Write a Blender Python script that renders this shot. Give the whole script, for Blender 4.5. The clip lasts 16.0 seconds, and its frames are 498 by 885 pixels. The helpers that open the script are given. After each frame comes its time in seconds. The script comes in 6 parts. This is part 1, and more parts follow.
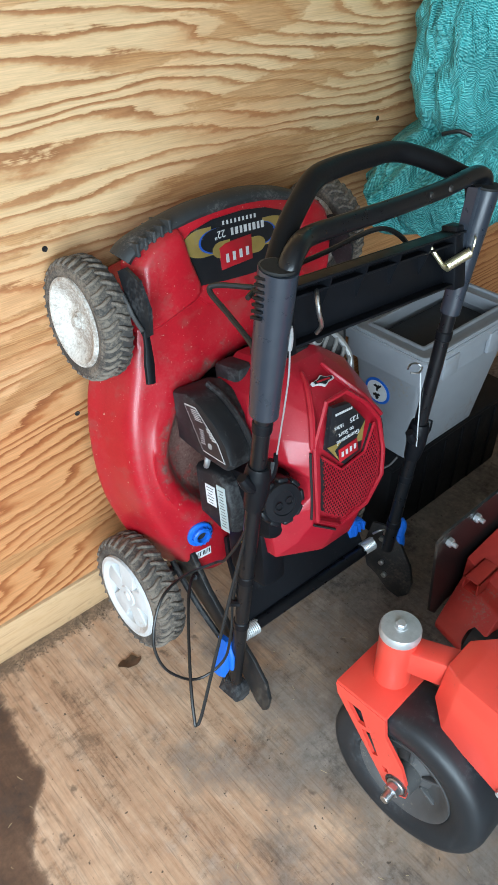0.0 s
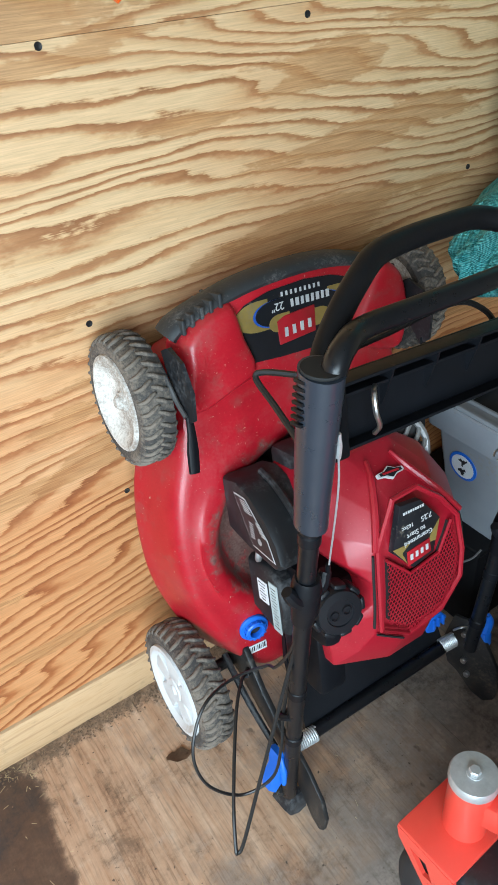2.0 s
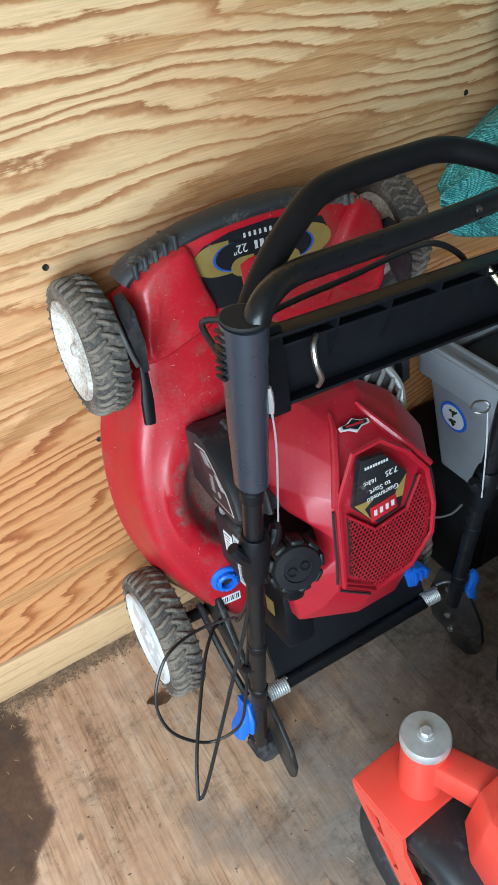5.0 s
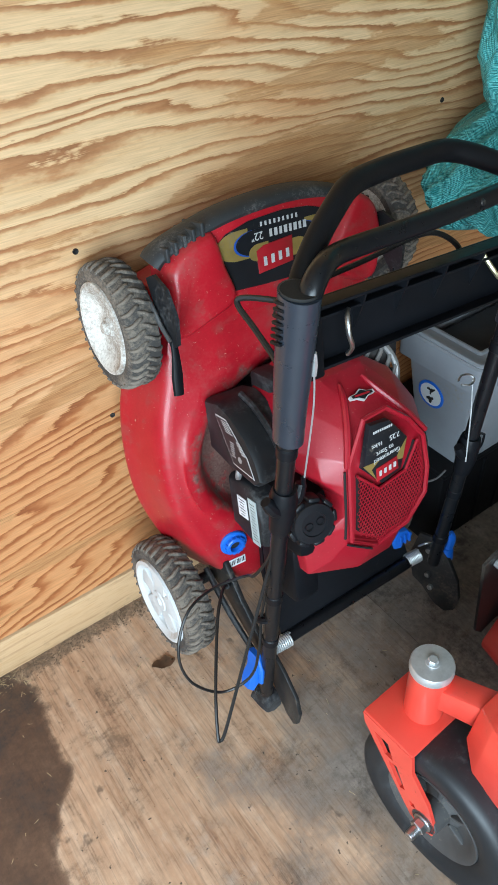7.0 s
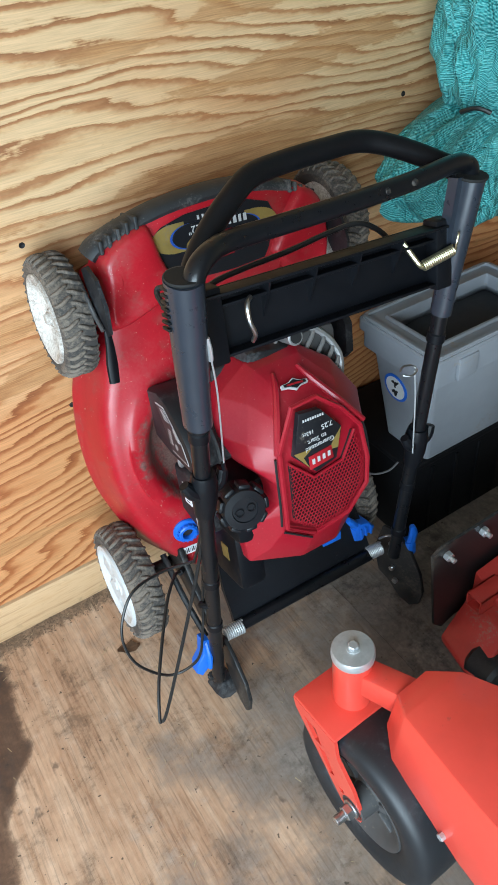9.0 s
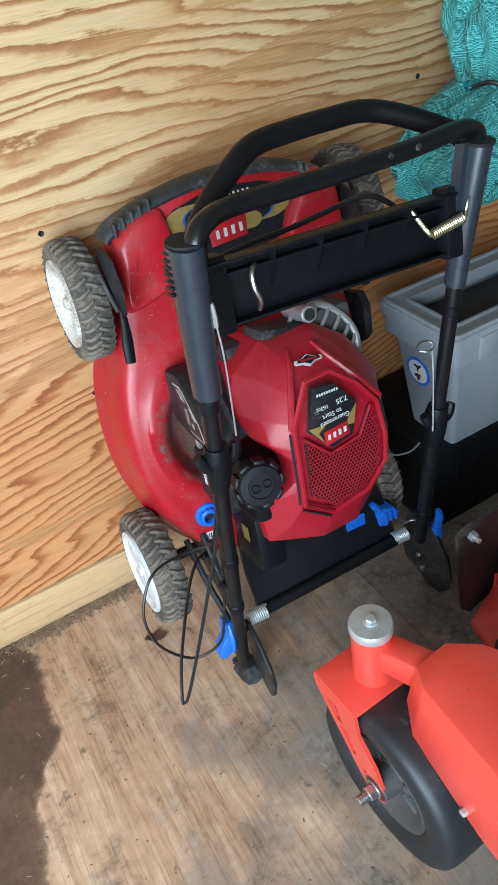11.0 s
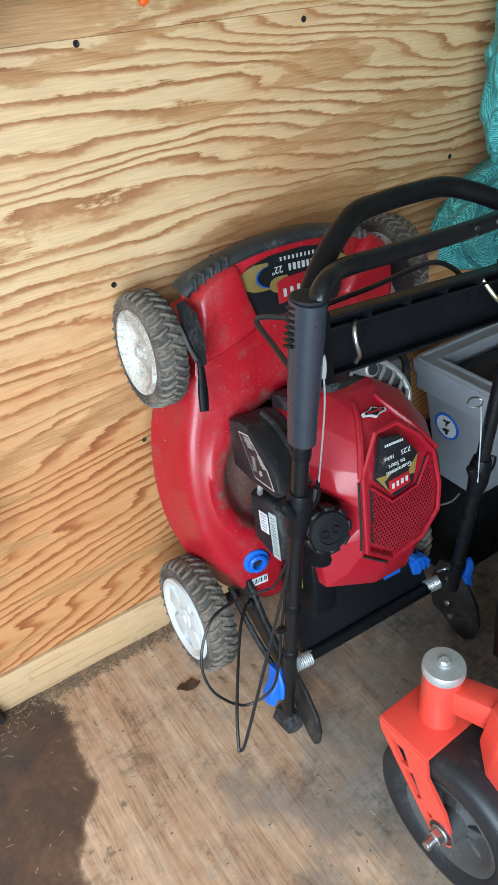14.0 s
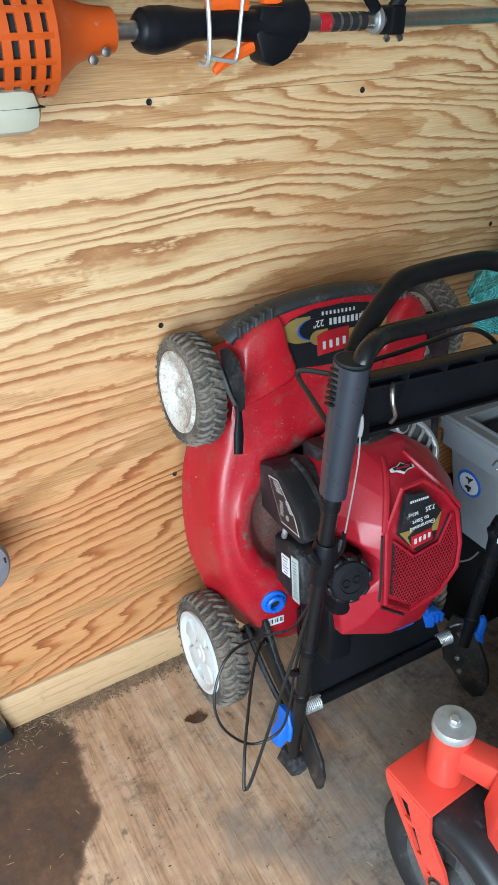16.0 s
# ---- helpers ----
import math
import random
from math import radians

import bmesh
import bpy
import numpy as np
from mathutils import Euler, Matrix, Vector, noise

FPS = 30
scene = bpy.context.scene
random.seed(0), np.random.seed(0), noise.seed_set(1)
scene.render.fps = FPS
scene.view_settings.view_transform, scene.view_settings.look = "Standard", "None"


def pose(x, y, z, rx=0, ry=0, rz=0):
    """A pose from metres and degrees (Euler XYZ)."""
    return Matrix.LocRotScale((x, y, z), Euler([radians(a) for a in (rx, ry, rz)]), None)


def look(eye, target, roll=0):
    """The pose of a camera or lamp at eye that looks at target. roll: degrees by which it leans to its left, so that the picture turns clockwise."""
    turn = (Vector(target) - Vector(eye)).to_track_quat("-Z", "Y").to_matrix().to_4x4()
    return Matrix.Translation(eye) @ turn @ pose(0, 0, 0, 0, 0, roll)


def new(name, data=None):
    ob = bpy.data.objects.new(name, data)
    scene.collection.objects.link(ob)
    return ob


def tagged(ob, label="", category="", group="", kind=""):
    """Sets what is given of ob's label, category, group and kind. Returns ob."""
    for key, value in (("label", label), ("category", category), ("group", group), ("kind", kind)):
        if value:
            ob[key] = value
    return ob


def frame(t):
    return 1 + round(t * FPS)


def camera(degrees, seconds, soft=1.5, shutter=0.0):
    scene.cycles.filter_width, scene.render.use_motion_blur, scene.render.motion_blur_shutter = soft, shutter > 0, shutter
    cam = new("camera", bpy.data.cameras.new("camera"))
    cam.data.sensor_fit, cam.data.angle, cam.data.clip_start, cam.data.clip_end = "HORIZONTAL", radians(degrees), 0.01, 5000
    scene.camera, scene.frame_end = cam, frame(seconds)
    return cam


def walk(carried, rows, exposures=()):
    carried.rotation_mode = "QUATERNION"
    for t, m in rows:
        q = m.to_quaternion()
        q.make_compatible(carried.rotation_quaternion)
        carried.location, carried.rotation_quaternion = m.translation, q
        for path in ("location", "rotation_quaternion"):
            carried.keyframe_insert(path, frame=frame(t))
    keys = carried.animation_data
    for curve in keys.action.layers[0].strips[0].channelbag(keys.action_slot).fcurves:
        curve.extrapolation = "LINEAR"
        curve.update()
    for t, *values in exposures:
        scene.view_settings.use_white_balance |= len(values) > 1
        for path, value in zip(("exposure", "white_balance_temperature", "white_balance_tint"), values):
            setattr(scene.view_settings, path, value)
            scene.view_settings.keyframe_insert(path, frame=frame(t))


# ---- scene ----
cam = camera(38.45, 16.0, soft=1.6)
# seconds, eye, target, roll
ROWS = [
    (0, (-0.313, -1.0199, 1.2951), (0.5198, -0.0794, 0.3042), -0.24),
    (0.5, (-0.2599, -0.9987, 1.3057), (0.5452, -0.0197, 0.3292), -0.89),
    (1, (-0.147, -0.9741, 1.2902), (0.6017, 0.0675, 0.3339), -2.2),
    (1.5, (-0.1107, -0.944, 1.2834), (0.5955, 0.1378, 0.3395), -3.41),
    (2, (-0.1592, -0.9394, 1.2982), (0.5206, 0.1637, 0.3596), -4.62),
    (2.5, (-0.2375, -0.9664, 1.3005), (0.4417, 0.1312, 0.3549), -5.41),
    (3, (-0.2934, -0.9729, 1.275), (0.3955, 0.1073, 0.3165), -5.98),
    (3.5, (-0.2378, -0.9745, 1.282), (0.4337, 0.1021, 0.3074), -6.42),
    (3.7, (-0.1924, -0.9792, 1.2774), (0.4678, 0.0982, 0.2959), -6.54),
    (5.8, (-0.038, -0.9543, 1.2772), (0.4851, 0.1328, 0.2263), -7.04),
    (6, (-0.0849, -0.9513, 1.2886), (0.4578, 0.1267, 0.2383), -6.65),
    (6.5, (-0.1568, -0.9857, 1.3208), (0.468, 0.0458, 0.2694), -4.63),
    (7, (-0.2052, -0.9922, 1.3184), (0.4687, 0.0143, 0.273), -3.28),
    (7.5, (-0.2106, -0.9992, 1.3412), (0.4999, -0.0086, 0.3049), -2.06),
    (8, (-0.1792, -1.0397, 1.3313), (0.5112, -0.0347, 0.2953), -2.58),
    (8.2, (-0.1493, -1.0638, 1.3334), (0.5288, -0.0501, 0.2978), -2.98),
    (10.3, (-0.0491, -1.1728, 1.252), (0.4083, -0.0267, 0.2335), -10.03),
    (10.5, (-0.0451, -1.1834, 1.2537), (0.4196, -0.036, 0.24), -10.01),
    (11, (-0.0673, -1.1776, 1.258), (0.45, -0.0371, 0.2622), -9.71),
    (11.5, (-0.174, -1.1069, 1.2865), (0.4222, 0.0119, 0.3103), -8.75),
    (12, (-0.2764, -1.0904, 1.2801), (0.3742, 0.0099, 0.3178), -8),
    (12.5, (-0.2781, -1.1181, 1.2806), (0.4156, -0.0363, 0.3275), -6.61),
    (13, (-0.2325, -1.1106, 1.2921), (0.4628, -0.0152, 0.3557), -5.76),
    (13.5, (-0.2377, -1.1035, 1.2935), (0.444, 0.0097, 0.3683), -5.25),
    (14, (-0.2592, -1.1057, 1.2924), (0.4156, 0.0245, 0.3829), -4.83),
    (14.5, (-0.2715, -1.1033, 1.3047), (0.4079, 0.0437, 0.4199), -4.1),
    (15, (-0.2639, -1.1089, 1.335), (0.4297, 0.0534, 0.482), -2.75),
    (15.5, (-0.275, -1.1098, 1.338), (0.4127, 0.0618, 0.4928), -1.45),
    (16, (-0.2931, -1.1059, 1.338), (0.3761, 0.0688, 0.4824), -0.81),
]
EXPOSURES = [(0.0, 0.12), (1.0, 0.14), (2.0, 0.10), (3.0, -0.02), (3.5, 0.03), (6.0, 0.11), (7.0, 0.04), (11.0, 0.06), (12.0, 0.02), (14.0, 0.04), (16.0, 0.03)]
walk(cam, [(t, look(eye, target, roll)) for t, eye, target, roll in ROWS], EXPOSURES)

# ---- light: overcast day through the open end and the open side of the shed ----
world = bpy.data.worlds.new("sky")
scene.world = world
world.use_nodes = True
wn = world.node_tree.nodes
sky = wn.new("ShaderNodeTexSky")
sky.sky_type, sky.sun_disc = "NISHITA", False
sky.sun_elevation, sky.sun_rotation = radians(50), radians(250)
wn["Background"].inputs["Strength"].default_value = 0.12
world.node_tree.links.new(sky.outputs["Color"], wn["Background"].inputs["Color"])

sun = new("sun", bpy.data.lights.new("sun", "SUN"))
sun.data.energy, sun.data.angle, sun.data.color = 1.0, radians(12), (1.0, 0.96, 0.9)
sun.matrix_world = look((-4, -2.5, 6), (0, 0, 0))


def door_light(name, at, toward, width, height, power, color):
    lamp = new(name, bpy.data.lights.new(name, "AREA"))
    lamp.data.shape, lamp.data.size, lamp.data.size_y = "RECTANGLE", width, height
    lamp.data.energy, lamp.data.color = power, color
    lamp.matrix_world = look(at, toward)
    return lamp


door_light("door_daylight", (-1.10, -2.04, 1.06), (0.42, -0.20, 0.68), 1.70, 1.55, 112, (0.68, 0.872, 1.0))

# ---- materials ----
class Nodes:
    """A node material with a few shortcuts."""

    def __init__(self, name, rough=0.5, metal=0.0, coat=0.0):
        self.mat = bpy.data.materials.new(name)
        self.mat.use_nodes = True
        self.tree = self.mat.node_tree
        self.bsdf = self.tree.nodes["Principled BSDF"]
        self.set(self.bsdf, "Roughness", rough)
        self.set(self.bsdf, "Metallic", metal)
        self.set(self.bsdf, "Coat Weight", coat)
        self.coord = self.tree.nodes.new("ShaderNodeTexCoord").outputs["Object"]

    def set(self, node, socket, value):
        if isinstance(value, bpy.types.NodeSocket):
            self.tree.links.new(value, node.inputs[socket])
        else:
            node.inputs[socket].default_value = value

    def add(self, kind, **sockets):
        node = self.tree.nodes.new(kind)
        for k, v in sockets.items():
            self.set(node, k, v)
        return node

    def world_coord(self):
        return self.add("ShaderNodeNewGeometry").outputs["Position"]

    def stretch(self, vector, by):
        node = self.tree.nodes.new("ShaderNodeVectorMath")
        node.operation = "MULTIPLY"
        self.set(node, 0, vector)
        self.set(node, 1, by)
        return node.outputs[0]

    def noise(self, vector, scale, detail=4.0, rough=0.55, distort=0.0):
        return self.add("ShaderNodeTexNoise", Vector=vector, Scale=scale, Detail=detail, Roughness=rough, Distortion=distort).outputs["Fac"]

    def math(self, op, a, b=0.0, c=0.0):
        node = self.tree.nodes.new("ShaderNodeMath")
        node.operation = op
        for i, v in enumerate((a, b, c)):
            self.set(node, i, v)
        return node.outputs[0]

    def ramp(self, fac, stops, kind="LINEAR"):
        node = self.tree.nodes.new("ShaderNodeValToRGB")
        node.color_ramp.interpolation = kind
        el = node.color_ramp.elements
        while len(el) < len(stops):
            el.new(0.5)
        for e, (p, col) in zip(el, stops):
            e.position = p
            e.color = (*col, 1.0) if not isinstance(col, (int, float)) else (col, col, col, 1.0)
        self.set(node, "Fac", fac)
        return node.outputs["Color"]

    def mix(self, fac, a, b, blend="MIX"):
        node = self.tree.nodes.new("ShaderNodeMix")
        node.data_type, node.blend_type = "RGBA", blend
        self.set(node, 0, fac)
        for i, v in ((6, a), (7, b)):
            self.set(node, i, v if isinstance(v, bpy.types.NodeSocket) else (*v, 1.0))
        return node.outputs[2]

    def xyz(self, vector):
        return self.add("ShaderNodeSeparateXYZ", Vector=vector).outputs

    def bump(self, height, strength=0.3, distance=0.002):
        node = self.add("ShaderNodeBump", Height=height, Strength=strength, Distance=distance)
        self.set(self.bsdf, "Normal", node.outputs["Normal"])

    def color(self, value):
        self.set(self.bsdf, "Base Color", value if isinstance(value, bpy.types.NodeSocket) else (*value, 1.0))

    def rough(self, value):
        self.set(self.bsdf, "Roughness", value)


def plain(name, col, rough=0.5, metal=0.0, vary=0.18, scale=60.0, bump=0.08, dust=0.0, dust_col=(0.30, 0.25, 0.19), coat=0.0, spec=0.5):
    """A painted, moulded or metal surface: two scales of tone, fine relief, and dust where asked."""
    n = Nodes(name, rough, metal, coat)
    n.set(n.bsdf, "Specular IOR Level", spec)
    big, fine = n.noise(n.coord, scale * 0.15, 3), n.noise(n.coord, scale, 5, 0.6)
    lo, hi = tuple(c * (1 - vary) for c in col), tuple(min(1.0, c * (1 + vary)) for c in col)
    tone = n.ramp(n.math("MULTIPLY_ADD", fine, 0.45, n.math("MULTIPLY", big, 0.55)), [(0.32, lo), (0.68, hi)])
    if dust:
        patch = n.ramp(n.math("MULTIPLY_ADD", n.noise(n.coord, scale * 2.6, 6, 0.7), 0.5, n.math("MULTIPLY", n.noise(n.coord, scale * 0.22, 4), 0.5)), [(0.62 - dust * 0.34, 0.0), (0.72 - dust * 0.25, 1.0)])
        tone = n.mix(n.math("MULTIPLY", patch, 0.75), tone, dust_col)
        n.rough(n.math("MULTIPLY_ADD", patch, 0.35, rough))
    else:
        n.rough(n.math("MULTIPLY_ADD", fine, 0.2, rough - 0.1))
    n.color(tone)
    if bump:
        n.bump(fine, bump, 0.001)
    return n.mat


def plywood_wall():
    n = Nodes("plywood_wall", 0.55)
    p = n.world_coord()
    # the upper sheet is another cut of veneer
    upper = n.math("GREATER_THAN", n.xyz(p)[2], 1.2035)
    move = n.add("ShaderNodeCombineXYZ", X=n.math("MULTIPLY", upper, -1.15), Z=n.math("MULTIPLY", upper, 0.62))
    shifted = n.tree.nodes.new("ShaderNodeVectorMath")
    n.set(shifted, 0, p)
    n.set(shifted, 1, move.outputs[0])
    p = shifted.outputs[0]
    x, _, z = n.xyz(p)
    # the veneer was peeled from a log: the rings are level lines of a slow, wide relief
    slope = n.math("MULTIPLY_ADD", x, 0.012, z)
    warp = n.noise(n.stretch(p, (0.62, 1.0, 4.8)), 1.35, 2.5, 0.52)
    wob = n.noise(n.stretch(p, (2.6, 1.0, 13.0)), 2.2, 2.0, 0.5)
    rag = n.noise(n.stretch(p, (16.0, 1.0, 40.0)), 3.0, 2.0, 0.6)
    fibre = n.noise(n.stretch(p, (5.0, 1.0, 150.0)), 3.0, 3.0, 0.6)
    zone = n.noise(n.stretch(p, (0.8, 1.0, 2.2)), 1.7, 2.0)
    # closer rings towards the east end, wide flat figure to the west
    tight = n.ramp(n.math("MULTIPLY_ADD", x, 0.5, 0.25), [(0.10, 0.40), (0.45, 0.85), (0.72, 1.30)])
    f = n.math("MULTIPLY_ADD", warp, 9.5, n.math("MULTIPLY", slope, 20.0))
    f = n.math("MULTIPLY_ADD", n.math("MULTIPLY", n.math("SUBTRACT", z, 0.88), tight), 26.0, f)
    f = n.math("MULTIPLY_ADD", wob, 1.2, f)
    f = n.math("MULTIPLY_ADD", fibre, 0.22, f)
    f = n.math("MULTIPLY_ADD", rag, 0.34, f)
    ring = n.math("FRACT", f)
    pale, straw, tan, brown = (0.700, 0.468, 0.258), (0.620, 0.380, 0.190), (0.450, 0.212, 0.088), (0.305, 0.122, 0.047)
    bold = n.ramp(ring, [(0.0, straw), (0.05, pale), (0.46, pale), (0.60, straw), (0.70, tan), (0.93, brown), (1.0, straw)])
    soft = n.ramp(ring, [(0.0, straw), (0.10, pale), (0.70, straw), (0.84, tan), (0.95, tan), (1.0, straw)])
    tone = n.mix(n.ramp(n.noise(n.stretch(p, (1.0, 1.0, 5.0)), 2.6, 2.0), [(0.40, 0.0), (0.60, 1.0)]), bold, soft)
    # oranger wood low on the sheet, with shade painted in, in long lens-shaped patches
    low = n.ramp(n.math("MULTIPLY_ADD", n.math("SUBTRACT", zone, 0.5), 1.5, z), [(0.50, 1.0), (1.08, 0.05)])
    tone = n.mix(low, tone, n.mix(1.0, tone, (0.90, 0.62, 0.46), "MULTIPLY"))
    patch = n.ramp(n.math("MULTIPLY_ADD", rag, 0.10, n.noise(n.stretch(p, (1.3, 1.0, 7.5)), 1.9, 2.0, 0.45)), [(0.615, 0.0), (0.640, 0.70)])
    tone = n.mix(patch, tone, n.ramp(fibre, [(0.3, (0.40, 0.180, 0.066)), (0.7, (0.52, 0.270, 0.110))]))
    streak = n.ramp(fibre, [(0.35, 0.84), (0.65, 1.07)])
    tone = n.mix(1.0, tone, streak, "MULTIPLY")
    specks = n.ramp(n.noise(n.stretch(p, (1.0, 1.0, 3.0)), 60.0, 2.0), [(0.70, 0.0), (0.78, 0.5)])
    n.color(n.mix(specks, tone, (0.30, 0.15, 0.06)))
    n.bump(n.math("MULTIPLY_ADD", ring, 0.25, fibre), 0.25, 0.0015)
    return n.mat


def plywood_floor():
    n = Nodes("plywood_floor", 0.75)
    p = n.world_coord()
    x, y, _ = n.xyz(p)
    fibre = n.noise(n.stretch(p, (60.0, 5.0, 1.0)), 2.2, 4.0, 0.65)
    grain = n.noise(n.stretch(p, (14.0, 1.5, 1.0)), 1.7, 4.0, 0.62, 0.4)
    blot = n.noise(p, 4.5, 5.0, 0.6)
    fine = n.noise(p, 55.0, 6.0, 0.75)
    wood = n.ramp(n.math("MULTIPLY_ADD", grain, 0.66, n.math("MULTIPLY", fibre, 0.34)), [(0.30, (0.235, 0.120, 0.068)), (0.43, (0.45, 0.268, 0.160)), (0.52, (0.505, 0.325, 0.207)), (0.66, (0.60, 0.42, 0.29))])
    # trodden grey dirt, more of it away from the wall and to the east
    d = n.math("MULTIPLY_ADD", x, 0.60, n.math("MULTIPLY", y, -0.50))
    d = n.math("MULTIPLY_ADD", n.math("SUBTRACT", blot, 0.5), 1.5, d)
    d = n.math("MULTIPLY_ADD", n.math("SUBTRACT", fine, 0.5), 0.5, d)
    grey = n.ramp(d, [(0.22, 0.0), (0.40, 0.60), (0.62, 0.92)])
    tone = n.mix(grey, wood, n.ramp(n.math("MULTIPLY_ADD", blot, 0.5, n.math("MULTIPLY", fine, 0.5)), [(0.36, (0.080, 0.074, 0.069)), (0.62, (0.235, 0.200, 0.172))]))
    pale = n.ramp(n.noise(p, 11.0, 5.0, 0.7), [(0.56, 0.0), (0.70, 0.42)])
    tone = n.mix(pale, tone, (0.49, 0.41, 0.34))
    smudge = n.ramp(n.math("MULTIPLY_ADD", n.noise(p, 7.5, 8.0, 0.74, 0.3), 0.70, n.math("MULTIPLY", fine, 0.30)), [(0.38, 0.50), (0.47, 0.92), (0.60, 1.10)])
    tone = n.mix(1.0, tone, smudge, "MULTIPLY")
    line = n.ramp(n.noise(n.stretch(p, (120.0, 5.0, 1.0)), 2.0, 3.0, 0.6), [(0.34, 0.72), (0.46, 1.0), (0.62, 1.06)])
    tone = n.mix(n.math("MULTIPLY_ADD", grey, -0.5, 1.0), tone, n.mix(1.0, tone, line, "MULTIPLY"))
    knot = n.ramp(n.noise(n.stretch(p, (1.0, 0.7, 1.0)), 24.0, 3.0, 0.6), [(0.66, 0.0), (0.72, 0.7)])
    tone = n.mix(knot, tone, (0.10, 0.065, 0.045))
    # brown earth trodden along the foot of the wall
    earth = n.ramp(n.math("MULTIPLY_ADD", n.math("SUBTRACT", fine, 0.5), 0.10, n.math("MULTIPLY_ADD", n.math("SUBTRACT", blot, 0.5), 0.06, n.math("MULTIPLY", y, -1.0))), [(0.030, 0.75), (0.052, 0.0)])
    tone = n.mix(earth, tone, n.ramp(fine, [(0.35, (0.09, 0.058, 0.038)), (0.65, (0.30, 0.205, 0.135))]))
    # the soaked dark stain by the post, its edge in lobes
    shore = n.ramp(n.math("MULTIPLY", y, -1.0), [(0.0, 0.195), (0.035, 0.178), (0.10, 0.150), (0.14, 0.146), (0.19, 0.168), (0.25, 0.166), (0.30, 0.176), (0.335, 0.222), (0.41, 0.252), (0.60, 0.285), (1.0, 0.33)], "B_SPLINE")
    edge = n.math("ADD", x, shore)
    edge = n.math("MULTIPLY_ADD", n.math("SUBTRACT", n.noise(p, 17.0, 2.0, 0.4), 0.5), 0.055, edge)
    edge = n.math("MULTIPLY_ADD", n.math("SUBTRACT", fine, 0.5), 0.022, edge)
    soaked = n.ramp(n.math("ADD", edge, 0.5), [(0.492, 1.0), (0.503, 0.82), (0.512, 0.0)])
    dark = n.ramp(n.math("MULTIPLY_ADD", blot, 0.55, n.math("MULTIPLY_ADD", fine, 0.25, n.math("MULTIPLY", n.noise(p, 13.0, 4.0, 0.6), 0.20))), [(0.40, (0.020, 0.020, 0.023)), (0.50, (0.068, 0.037, 0.025)), (0.62, (0.150, 0.084, 0.052))])
    tone = n.mix(n.math("MULTIPLY", soaked, 0.94), tone, dark)
    specks = n.ramp(n.noise(p, 75.0, 2.0), [(0.69, 0.0), (0.74, 0.85)])
    n.color(n.mix(specks, tone, (0.06, 0.042, 0.03)))
    n.rough(n.math("MULTIPLY_ADD", soaked, -0.25, 0.78))
    n.bump(n.math("MULTIPLY_ADD", fibre, 0.6, n.math("MULTIPLY", fine, 0.5)), 0.45, 0.0015)
    return n.mat


def pine_strip():
    n = Nodes("pine_strip", 0.6)
    p = n.world_coord()
    grain = n.noise(n.stretch(p, (1.5, 1.0, 22.0)), 2.6, 3.0, 0.6)
    fine = n.noise(n.stretch(p, (9.0, 1.0, 160.0)), 2.0, 3.0)
    n.color(n.mix(n.ramp(n.noise(p, 30.0, 4.0, 0.7), [(0.60, 0.0), (0.75, 0.5)]), n.ramp(n.math("MULTIPLY_ADD", fine, 0.3, n.math("MULTIPLY", grain, 0.7)), [(0.35, (0.42, 0.235, 0.110)), (0.5, (0.62, 0.405, 0.225)), (0.66, (0.52, 0.305, 0.145))]), (0.33, 0.21, 0.11)))
    n.bump(fine, 0.2, 0.001)
    return n.mat


